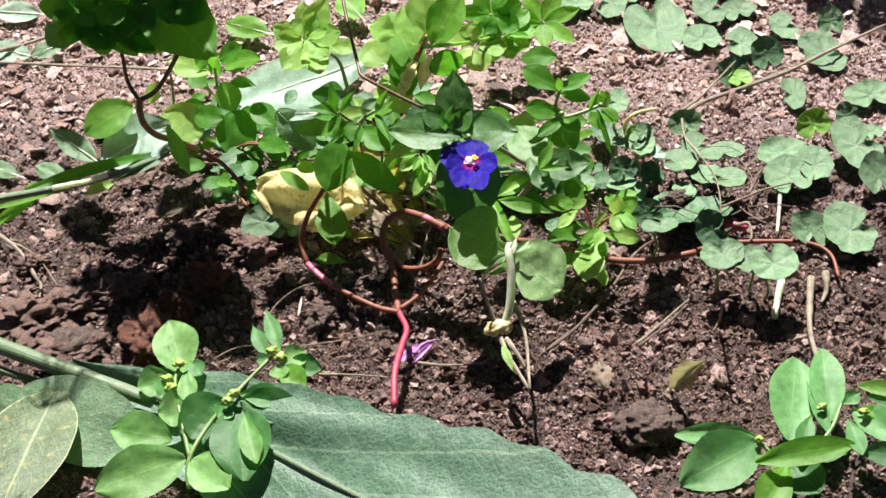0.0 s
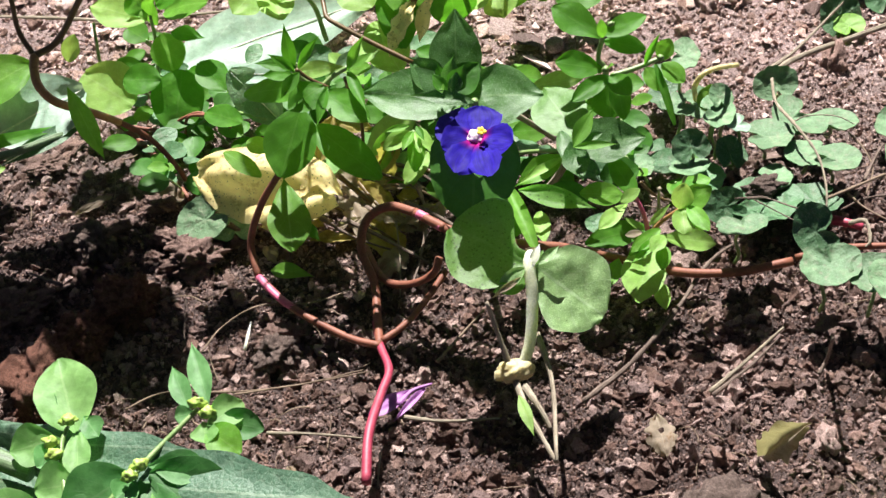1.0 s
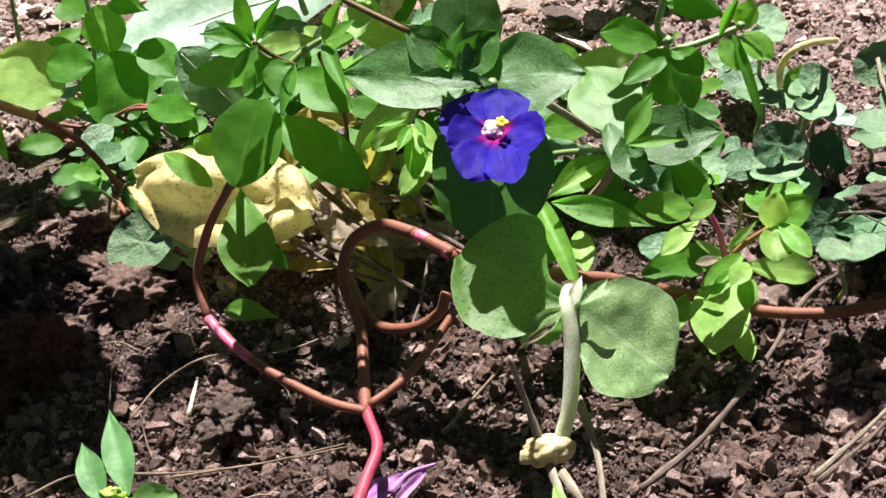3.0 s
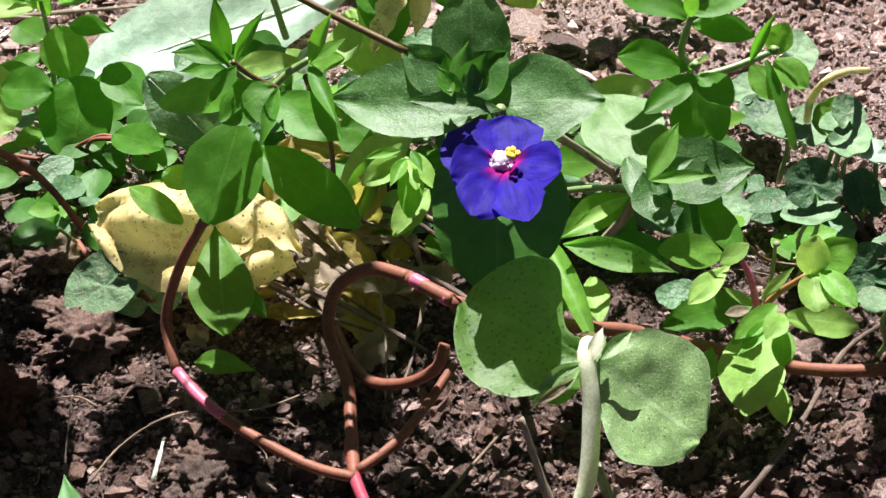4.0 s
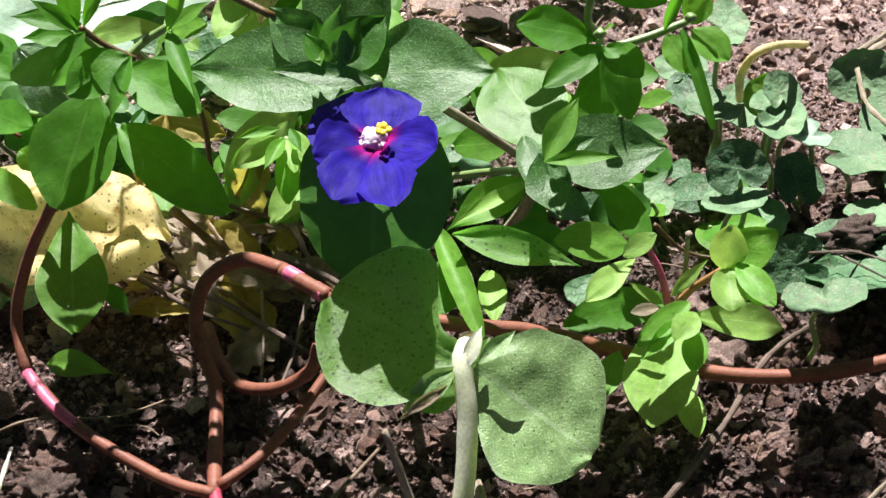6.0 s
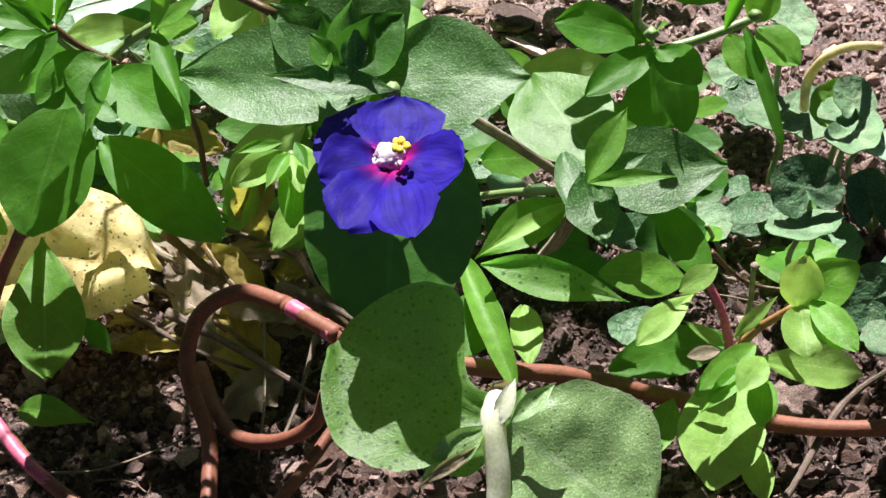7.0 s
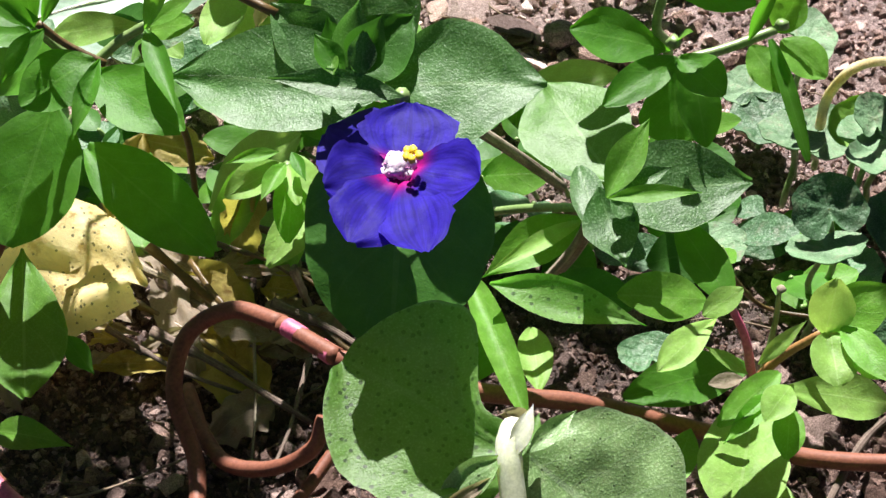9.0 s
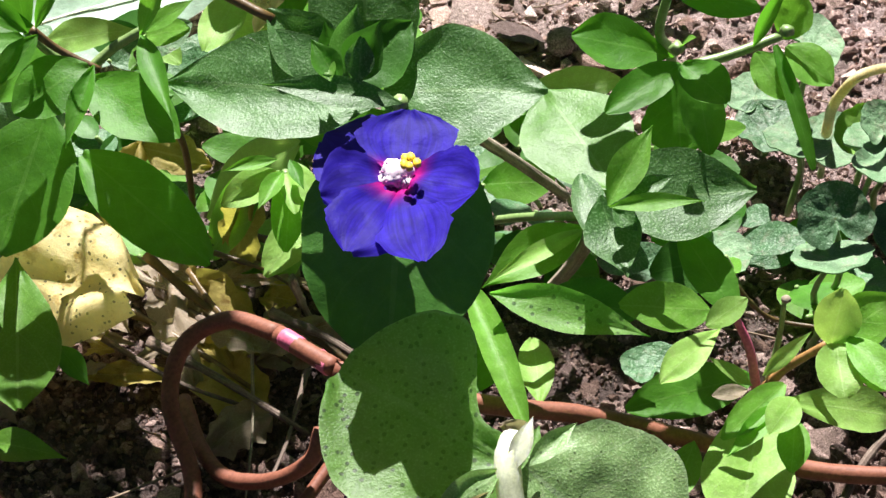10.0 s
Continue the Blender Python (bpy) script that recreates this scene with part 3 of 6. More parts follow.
# ---- the flowering pimpernel shoot ----
pimp = thing("pimpernel", (-2.1, 15.6, 33.9), "blue pimpernel shoot with one open flower and grey-green paired leaves", "wildflower")
leaf(pimp, M_PIMP, (-3.7, 10.3, 37.2), (-19.0, 18.6, 36.6), 9.3, "ovate", fold=0.25, curl=0.12, nu=24, nv=12)
leaf(pimp, M_PIMP, (-2.7, 11.0, 37.1), (9.3, 7.6, 37.4), 10.4, "ovate", fold=0.12, curl=0.08, nu=24, nv=12)
leaf(pimp, M_PIMP, (-3.8, 14.5, 35.5), (-1.5, 22.9, 46.2), 8.6, "ovate", fold=0.2, curl=0.05, nu=24, nv=12)
leaf(pimp, M_PIMP, (-1.5, 8.7, 37.5), (-11.5, 10.9, 39.6), 2.6, "lance", fold=0.3, curl=0.1)
leaf(pimp, M_PIMP_DARK, (-1.2, 11.8, 33.9), (-5.7, -3.2, 22.5), 14.6, "oval", fold=0.08, curl=0.04, nu=24, nv=12, ref=(-0.1, -0.86, 0.5))
stem(pimp, M_DARKSTEM, [(-20.3, 66.1, 54.4), (-21.8, 49.1, 51.3), (-22.1, 30.3, 46.7), (-22.0, 27.6, 46.1), (-20.7, 26.0, 45.5), (-16.0, 22.5, 43.3), (-9.9, 18.2, 40.6)], 0.38, 0.42, label="thin dark stem with a sharp bend")
stem(pimp, M_GREENSTEM, [(-1.6, 9.4, 37.2), (-1.3, 12.4, 31.9), (-1.2, 23.3, 16.8), (-1.1, 18.2, 5.7)], 0.6, 0.7, name="flower_stalk")
leaf(pimp, M_PIMP, (-6.0, 14.4, 36.8), (-10.2, 18.7, 41.4), 5.2, "ovate", fold=0.35, name="bract")
leaf(pimp, M_PIMP_DARK, (-5.5, 14.0, 36.8), (-6.1, 15.5, 41.3), 3.0, "lance", fold=0.35, name="bract")
leaf(pimp, M_PIMP, (-5.3, 12.5, 37.8), (-3.6, 14.4, 43.0), 3.1, "lance", fold=0.35, name="bract")
leaf(pimp, M_PIMP_DARK, (-4.7, 12.1, 37.8), (0.4, 14.3, 40.9), 5.5, "ovate", fold=0.35, name="bract")
leaf(pimp, M_PIMP_DARK, (-4.8, 11.1, 38.4), (-2.2, 11.4, 43.1), 3.5, "lance", fold=0.4, name="bract")
leaf(pimp, M_SPURGE_DARK, (-5.8, 10.1, 39.0), (-7.4, 13.2, 41.4), 2.2, "lance", fold=0.4, name="bract")
leaf(pimp, M_PIMP, (-4.5, 10.0, 38.9), (-3.6, 11.7, 42.1), 2.2, "lance", fold=0.4, name="bract")
leaf(pimp, M_SPURGE, (-6.5, 10.1, 39.4), (-6.7, 12.7, 40.2), 1.4, "lance", fold=0.4, name="bract")
part("bud", *lump_mesh((-5.8, 13.4, 38.8), 0.45, 2.0, 3, 0.15, (0.8, 1.0, 1.2)), M_GREENSTEM, pimp, "small closed green bud")
flower = part("flower", *lump_mesh((-2.8, 2.9, 34.5), 1.55, 2.0, 3, 0.15, (1, 1, 0.5)), M_MAGENTA, pimp, "open deep blue flower with a magenta throat")
for petal_base, petal_tip, petal_width, petal_roll in (
        ((-2.8, -0.0, 35.9), (-1.0, 7.1, 38.3), 7.1, 2), ((-3.0, 1.4, 35.8), (2.2, -4.2, 37.9), 6.0, -3), ((-2.7, 2.1, 35.4), (-2.9, -10.6, 37.1), 5.5, 3),
        ((-2.4, 1.6, 35.7), (-7.9, -7.5, 36.6), 6.0, -3), ((-2.1, 1.1, 35.7), (-9.1, -0.7, 37.0), 6.3, 2), ((-2.3, 2.6, 34.6), (-7.9, 9.9, 35.1), 7.0, 4)):
    leaf(flower, M_PETAL, petal_base, Vector(petal_base).lerp(Vector(petal_tip), 0.94), petal_width * 1.02, "petal", fold=0.05, curl=0.05, wave=0.06, name="petal", roll=petal_roll, nu=24, nv=18, teeth=0.06)
part("filament_tuft", *lump_mesh((-3.0, 1.4, 35.9), 1.3, 5.0, 4, 0.3, (1.15, 1.0, 1.0)), M_WHITE, flower, "tuft of hairy white filaments")
hair_verts, hair_faces = [], []
pick = random.Random(12)
core = Vector((-3.0, 1.4, 35.9))
for k in range(30):
    out = Vector((pick.gauss(-0.25, 1), pick.gauss(-0.1, 1), pick.uniform(0.0, 1.2))).normalized()
    hv, hf, _ = tube_mesh([core + out * 1.1, core + out * pick.uniform(1.35, 1.6)], 0.05, 0.07, 4, 2)
    hair_faces += [tuple(n + len(hair_verts) for n in face) for face in hf]
    hair_verts += hv
part("filament_hairs", hair_verts, hair_faces, M_HAIR, flower, "short pink hairs round the filaments")
for k, spot in enumerate(((-2.6, -0.4, 38.2), (-2.0, 0.2, 38.3), (-2.3, -0.9, 38.3), (-1.7, -0.6, 38.3), (-2.4, 0.5, 38.1))):
    part("anther", *lump_mesh(spot, 0.38, k + 1.0, 2, 0.2, (0.8, 1.2, 0.8)), M_ANTHER, flower, "yellow anther")

stem(pimp, M_DARKSTEM, [(-7.5, 9.9, 24.3), (-8.2, 10.2, 23.0), (-8.7, 10.1, 22.2), (-8.6, 9.6, 21.6)], 0.16, 0.12, name="withered_thread", label="small dark withered thread on a leaf", steps=4)
leaf(pimp, M_GREY, (-21.6, 44.3, 24.2), (-17.1, 44.6, 26.4), 3.3, "oval")
leaf(pimp, M_LIME, (-19.0, 48.4, 20.0), (-22.1, 52.7, 22.2), 2.9, "oval")
leaf(pimp, M_SPURGE, (-20.2, 48.9, 22.1), (-23.5, 45.5, 22.0), 2.7, "oval")
# ---- the pair of round pimpernel leaves seen from below ----
pair = thing("pimpernel_seedling", (-4.5, -23.8, 9.2), "pale pimpernel seedling with two round leaves on a white stalk", "wildflower")
leaf(pair, M_UNDER, (0.8, -16.6, 23.4), (-9.4, -7.0, 26.5), 16.0, "round", fold=0.14, curl=0.06, nu=36, nv=18, wave=0.05, ref=(0, -0.5, 0.85), bite=-0.72, bite_at=0.2)
leaf(pair, M_FROST, (1.9, -16.8, 23.2), (10.9, -22.6, 15.6), 15.4, "round", fold=0.16, curl=0.05, nu=30, nv=16, wave=0.06, ref=(0, -0.3, 0.95), bite=-0.3, bite_at=0.15)
leaf(pair, M_UNDER, (1.5, -12.3, 17.4), (-4.7, -11.2, 14.6), 3.8, "lance", fold=0.2)
leaf(pair, M_DRYLEAF, (4.0, -7.9, 17.2), (1.6, -9.4, 20.5), 1.6, "oval", fold=0.6, wave=0.3, label="withered brown leaf stub")
leaf(pair, M_DRYLEAF, (2.4, -11.4, 17.8), (4.5, -14.8, 17.5), 1.5, "oval", fold=0.3, wave=0.25, label="brown papery scar")
leaf(pair, M_UNDER, (2.2, -12.7, 18.9), (4.3, -9.7, 20.1), 1.6, "lance", fold=0.5)
stem(pair, M_WHITESTEM, [(1.6, -15.2, 24.3), (0.7, -17.5, 24.1), (0.3, -20.6, 20.8), (-1.2, -24.3, 15.4), (-3.2, -26.2, 11.4)], 1.0, 0.9, label="thick white stalk", sides=12)
leaf(pair, M_WHITESTEM, (0.8, -18.3, 24.4), (3.0, -15.5, 26.5), 1.5, "lance", fold=0.15, curl=0.1, wave=0.15, name="sheath", label="pale papery sheath at the joint")
leaf(pair, M_FROST, (2.0, -18.2, 24.6), (5.9, -16.2, 25.9), 1.6, "lance", fold=0.5, name="sheath")
leaf(pair, M_FROST, (0.2, -18.1, 24.6), (-5.2, -18.3, 20.6), 2.6, "lance", fold=0.3, wave=0.12, name="sheath")
leaf(pair, M_DRYLEAF, (-0.6, -18.9, 23.5), (-5.8, -19.4, 20.8), 1.0, "lance", fold=0.5, wave=0.3, name="sheath", label="dry brown edge of a leaf")
part("root_collar", *lump_mesh((-4.6, -26.7, 11.6), 2.2, 4.4, 4, 0.3, (1.35, 0.8, 0.75)), M_COLLAR, pair, "swollen dry yellowish root collar")
for line in ([(-4.8, -26.9, 10.9), (-4.0, -35.6, 10.5), (-2.1, -45.5, 9.7)], [(-3.7, -30.4, 11.7), (-2.3, -35.9, 11.4), (-1.5, -38.8, 9.8)],
             [(0.4, -20.6, 12.7), (0.6, -30.2, 11.5), (-2.1, -45.8, 10.5)], [(-5.1, -26.3, 12.3), (-6.1, -24.2, 17.7), (-7.1, -23.2, 23.6)]):
    stem(pair, M_STRAW, line, 0.62, 0.4, name="dry_stalk", wob=0.35, flat=0.6)
leaf(pair, M_LIME, (-5.0, -32.5, 12.3), (-4.3, -39.9, 10.5), 1.9, "lance", label="thin yellow-green scale leaf")

# ---- red-stemmed spurge whose stems loop over the soil ----
spurge = thing("petty_spurge", (-29.2, -36.7, 6.3), "petty spurge with looping red stems and oval green leaves", "weed")
stem(spurge, M_RED, [(-30.2, -37.3, 4.9), (-28.4, -28.9, 6.5), (-25.3, -20.1, 5.8), (-23.2, -14.5, 5.4), (-23.7, -7.7, 4.6), (-23.6, -0.8, 3.8)], 0.82, 0.62, label="thick crimson stem", sides=12)
stem(spurge, M_BROWNRED, [(-23.7, -7.8, 4.8), (-28.8, -3.8, 4.5), (-36.6, 4.6, 5.5), (-41.5, 13.0, 6.5)], 0.62, 0.68, wob=0.0)
# pink sleeve puts the sunlit look of this stretch into colour
stem(spurge, M_PINK, [(-36.6, 4.6, 5.5), (-39.3, 8.4, 6.1), (-41.5, 12.9, 6.7)], 0.65, 0.70, wob=0.0, label="sunlit pink stretch of stem")
stem(spurge, M_BROWNRED, [(-41.5, 13.0, 6.5), (-41.8, 17.8, 10.4), (-38.7, 18.2, 17.8), (-34.7, 16.5, 24.8)], 0.68, 0.6)
stem(spurge, M_GREENSTEM, [(-34.8, 16.9, 23.9), (-32.4, 31.1, 20.9), (-27.6, 34.5, 25.4), (-25.1, 24.8, 34.7)], 0.5, 0.45)
stem(spurge, M_BROWNRED, [(-23.8, -7.6, 4.5), (-23.0, 1.5, 4.3), (-22.5, 7.2, 5.5), (-23.5, 12.7, 8.8), (-21.6, 15.8, 12.2), (-17.5, 15.7, 14.2), (-13.4, 11.6, 15.1)], 0.72, 0.8, wob=0.0, sides=12)
stem(spurge, M_PINK, [(-13.1, 11.0, 15.2), (-12.6, 10.3, 15.2), (-11.9, 9.6, 15.0)], 0.825, 0.825, wob=0.0, label="pink knuckle of stem", sides=12)
stem(spurge, M_PINK, [(-10.6, 7.9, 15.0), (-10.2, 7.2, 15.0), (-9.8, 6.6, 15.0)], 0.825, 0.825, wob=0.0, label="pink knuckle of stem", sides=12)
stem(spurge, M_BROWNRED, [(-13.5, 11.6, 15.1), (-11.6, 9.0, 15.1), (-9.4, 6.2, 15.1)], 0.79, 0.8, wob=0.0, sides=12)
stem(spurge, M_BROWNRED, [(-9.6, 6.3, 15.0), (-3.9, 4.7, 12.7), (3.1, 3.1, 10.9), (10.5, 2.6, 8.6), (18.7, 1.0, 5.4), (27.5, -2.5, 3.3), (36.7, -4.7, 2.7), (46.7, -4.8, 2.7)], 0.8, 0.75, sides=12)
stem(spurge, M_BROWNRED, [(-22.7, 17.0, 5.3), (-21.7, 10.9, 5.1), (-19.7, 5.9, 5.7), (-15.9, 2.7, 7.5), (-12.6, 1.3, 10.2), (-11.3, 2.2, 12.5)], 0.72, 0.66)
stem(spurge, M_BROWNRED, [(-23.3, -6.6, 4.6), (-18.5, -4.0, 5.3), (-13.8, 0.0, 6.9), (-10.5, 3.4, 8.2)], 0.6, 0.55)
leaf(spurge, M_SPURGE_DARK, (-29.0, 23.0, 32.5), (-34.5, 15.5, 24.8), 9.2, "oval", fold=0.08, curl=0.05, nu=20, nv=10)
leaf(spurge, M_SPURGE_DARK, (-27.6, 27.7, 25.2), (-18.1, 15.5, 20.6), 6.4, "oval", fold=0.1, curl=0.05, nu=20, nv=10)
leaf(spurge, M_SPURGE, (-34.1, 20.9, 20.5), (-34.8, 7.8, 15.1), 7.4, "obovate", fold=0.1, curl=0.05, nu=20, nv=10)
leaf(spurge, M_SPURGE, (-39.6, 13.1, 7.8), (-32.6, 8.7, 8.5), 3.0, "lance", fold=0.2, curl=0.35)
leaf(spurge, M_SPURGE_DARK, (-32.4, 19.9, 11.2), (-30.2, 16.3, 9.2), 2.1, "lance")
leaf(spurge, M_SPURGE_DARK, (-25.2, 23.9, 35.4), (-38.4, 34.4, 29.6), 5.2, "oval")
leaf(spurge, M_SPURGE_DARK, (-24.7, 21.0, 37.5), (-31.0, 19.0, 35.5), 5.3, "oval")
leaf(spurge, M_SPURGE_DARK, (-25.1, 20.8, 36.4), (-18.6, 13.5, 34.4), 5.4, "oval")
leaf(spurge, M_SPURGE_DARK, (-24.1, 19.1, 38.6), (-27.1, 13.9, 34.8), 1.8, "lance", fold=0.4)
leaf(spurge, M_SPURGE_DARK, (-29.2, 23.8, 39.1), (-29.2, 26.8, 46.8), 2.4, "lance", fold=0.4)
leaf(spurge, M_SPURGE_DARK, (-28.4, 23.2, 40.5), (-35.1, 25.1, 41.6), 2.4, "lance", fold=0.3)
leaf(spurge, M_SPURGE_DARK, (-28.4, 22.7, 40.4), (-24.1, 21.3, 47.0), 1.8, "lance", fold=0.3)
leaf(spurge, M_SPURGE_DARK, (-28.8, 22.4, 40.3), (-32.6, 23.2, 44.1), 1.9, "lance", fold=0.4)
leaf(spurge, M_SPURGE_DARK, (-28.1, 22.1, 40.3), (-32.0, 19.6, 37.5), 2.3, "lance", fold=0.4)
leaf(spurge, M_SPURGE_DARK, (-29.1, 24.6, 38.3), (-34.4, 24.2, 39.5), 2.5, "lance", fold=0.3)
leaf(spurge, M_LIME, (-20.5, 24.8, 37.7), (-28.6, 28.2, 36.2), 3.2, "obovate")
leaf(spurge, M_SPURGE, (-20.5, 22.2, 38.7), (-17.0, 21.9, 45.0), 1.9, "lance", fold=0.3)
leaf(spurge, M_SPURGE_DARK, (-20.4, 22.6, 38.8), (-18.7, 12.9, 36.5), 2.0, "lance", fold=0.4)
leaf(spurge, M_SPURGE, (-20.1, 22.5, 38.8), (-15.8, 23.1, 40.7), 1.6, "lance")
leaf(spurge, M_SPURGE, (-20.2, 23.7, 37.7), (-16.5, 21.9, 38.8), 2.5, "oval")
stem(spurge, M_GREENSTEM, [(-25.2, 23.4, 35.4), (-22.8, 24.0, 36.9), (-20.1, 23.8, 38.3)], 0.45, 0.4)
stem(spurge, M_GREENSTEM, [(-25.2, 23.4, 35.4), (-27.6, 24.0, 37.2), (-29.1, 24.1, 39.4)], 0.4, 0.35)
stem(spurge, M_DARKSTEM, [(-28.6, 22.8, 40.4), (-26.8, 22.4, 38.4), (-23.9, 21.4, 36.6)], 0.35, 0.3, name="dry_stalk")
stem(spurge, M_DARKSTEM, [(-20.9, 23.1, 36.6), (-20.2, 29.0, 28.3), (-19.2, 31.4, 21.7), (-19.5, 32.6, 14.5)], 0.38, 0.3, name="dry_stalk")

# ---- spurge seedling right of the flower ----
tuft = thing("spurge_seedling", (24.8, 4.3, 6.5), "light green spurge seedling with pink forked stalks", "weed")
stem(tuft, M_PINK, [(23.4, -0.3, 11.0), (22.8, -0.2, 15.4), (21.6, 0.9, 18.9)], 0.42, 0.32, label="thin pink stalk")
stem(tuft, M_ORANGE, [(24.1, 0.0, 10.8), (25.6, -1.3, 13.9), (28.3, -2.8, 17.0)], 0.42, 0.34, label="thin orange pink stalk")
stem(tuft, M_GREENSTEM, [(24.4, 0.3, 10.9), (25.6, 1.1, 14.9), (25.7, 0.4, 19.3)], 0.3, 0.22)
part("bud", *lump_mesh((25.7, 0.0, 19.7), 0.38, 1.0, 2, 0.2), M_STRAW, tuft)
stem(tuft, M_BROWNRED, [(23.9, 0.5, 9.9), (24.5, 0.6, 5.5), (25.3, -0.7, 2.5)], 0.5, 0.55)
leaf(tuft, M_SPURGE_DARK, (21.8, 0.3, 18.8), (19.2, 7.1, 22.7), 3.6, "oval")
leaf(tuft, M_SPURGE, (19.9, 0.7, 19.3), (12.6, -0.0, 21.9), 4.2, "oval")
leaf(tuft, M_LIME, (20.0, -2.1, 19.9), (14.0, -6.9, 19.8), 2.7, "obovate")
leaf(tuft, M_LIME, (18.6, -2.8, 20.8), (22.0, -1.9, 22.1), 2.1, "oval")
leaf(tuft, M_SPURGE, (27.9, -3.5, 17.4), (33.4, -3.4, 20.9), 4.3, "oval")
leaf(tuft, M_LIME, (28.0, -4.1, 17.9), (29.2, -3.1, 22.4), 3.6, "oval")
leaf(tuft, M_LIME, (28.2, -4.7, 18.7), (27.4, -9.2, 17.2), 3.9, "round", fold=0.25)
leaf(tuft, M_SPURGE, (29.2, -4.6, 19.0), (31.0, -10.5, 18.1), 2.8, "oval")
leaf(tuft, M_LIME, (29.1, -7.5, 18.2), (30.8, -9.5, 17.5), 1.8, "oval")
leaf(tuft, M_SPURGE, (24.8, -3.2, 14.1), (18.6, -7.4, 13.4), 2.6, "oval", fold=0.35)
leaf(tuft, M_SPURGE, (23.9, -5.0, 13.7), (18.6, -8.7, 12.7), 1.9, "lance", fold=0.35)
leaf(tuft, M_LIME, (24.4, 1.0, 10.0), (18.6, -11.9, 7.2), 7.4, "obovate", fold=0.06)
leaf(tuft, M_LIME, (24.1, -4.2, 13.3), (33.6, -5.1, 10.2), 3.9, "obovate")
leaf(tuft, M_SPURGE_DARK, (24.2, 3.2, 9.5), (12.9, 0.0, 11.2), 4.6, "oval")
leaf(tuft, M_LIME, (24.8, -5.8, 14.8), (21.8, -8.9, 14.6), 2.7, "oval")
leaf(tuft, M_SPURGE, (24.6, -6.4, 13.2), (23.2, -10.2, 11.4), 2.6, "oval")
leaf(tuft, M_LIME, (22.5, -2.2, 13.4), (19.2, -1.0, 16.1), 1.2, "lance")
leaf(tuft, M_LIME, (22.8, -3.6, 15.5), (26.6, -3.6, 19.2), 1.3, "lance")
leaf(tuft, M_DRYLEAF, (21.7, -3.3, 14.1), (18.9, -3.4, 14.2), 1.3, "oval", label="small withered pinkish leaf")
leaf(tuft, M_SPURGE, (18.1, -1.2, 7.7), (14.1, -8.2, 7.3), 2.7, "lance", label="yellow-spotted narrow leaf")
leaf(tuft, M_LIME, (23.5, -5.4, 4.8), (23.2, -11.6, 4.1), 2.8, "oval")

# ---- second pimpernel shoot, leaves only ----
shoot = thing("pimpernel", (16.2, 22.7, 14.8), "leafy pimpernel shoot with broad grey-green pointed leaves", "wildflower")
leaf(shoot, M_PIMP, (13.6, 7.7, 26.1), (25.5, 7.4, 25.1), 7.8, "ovate", fold=0.2, curl=0.08, nu=20, nv=10)
leaf(shoot, M_YOUNG, (14.9, 11.0, 24.8), (11.9, 24.2, 26.4), 9.2, "oval", fold=0.12, curl=0.08, nu=20, nv=10)
leaf(shoot, M_PIMP, (12.8, 6.8, 27.3), (13.4, 0.5, 24.0), 4.5, "lance", fold=0.2, curl=-0.1)
leaf(shoot, M_PIMP, (12.3, 11.7, 26.4), (11.9, 3.2, 25.3), 2.8, "oval", fold=0.2)
leaf(shoot, M_SPURGE, (12.8, 4.1, 28.4), (17.4, 8.4, 32.1), 2.8, "lance", fold=0.4, label="bright young leaf standing up")
leaf(shoot, M_SPURGE, (12.8, 3.9, 28.5), (19.7, 1.4, 29.4), 1.5, "lance", fold=0.4)
leaf(shoot, M_PIMP, (13.4, 5.4, 27.1), (15.2, 3.6, 25.8), 1.8, "lance", fold=0.4)
leaf(shoot, M_PIMP, (14.4, 4.6, 28.5), (18.3, 5.0, 29.6), 1.5, "lance", fold=0.4)
stem(shoot, M_STRAW, [(13.1, 9.0, 24.0), (12.6, 15.2, 15.4), (10.4, 21.0, 6.9)], 0.6, 0.65)
leaf(shoot, M_PIMP_DARK, (17.5, 15.0, 18.8), (12.8, 16.5, 15.3), 3.4, "oval")
stem(shoot, M_GREENSTEM, [(13.2, 11.7, 21.8), (9.2, 17.9, 18.1), (5.4, 23.7, 14.1)], 0.4, 0.4)
leaf(shoot, M_SPURGE, (13.0, 14.8, 18.7), (3.6, 11.6, 16.6), 4.3, "lance", fold=0.35)
leaf(shoot, M_LIME, (13.0, 13.2, 19.7), (3.9, 9.4, 18.8), 1.6, "lance", fold=0.35)
leaf(shoot, M_UNDER, (3.7, 7.8, 18.9), (15.6, 3.1, 15.7), 3.8, "lance", fold=0.35)
leaf(shoot, M_PIMP_DARK, (8.5, 9.1, 16.6), (15.8, 7.1, 14.7), 4.3, "oval", fold=0.2)
leaf(shoot, M_SPURGE, (2.6, 11.2, 17.2), (4.3, -2.0, 13.4), 2.5, "strap", fold=0.5, label="broad green strap-like leaf")
leaf(shoot, M_SPURGE_DARK, (4.3, 10.2, 13.5), (0.5, 4.0, 12.1), 5.3, "oval")
leaf(shoot, M_LIME, (7.4, 11.0, 10.9), (6.5, 3.4, 10.5), 3.0, "oval")
stem(shoot, M_STRAW, [(5.4, 25.2, 22.7), (9.7, 26.0, 17.9), (13.7, 26.8, 13.1)], 0.55, 0.5, name="dry_stalk")

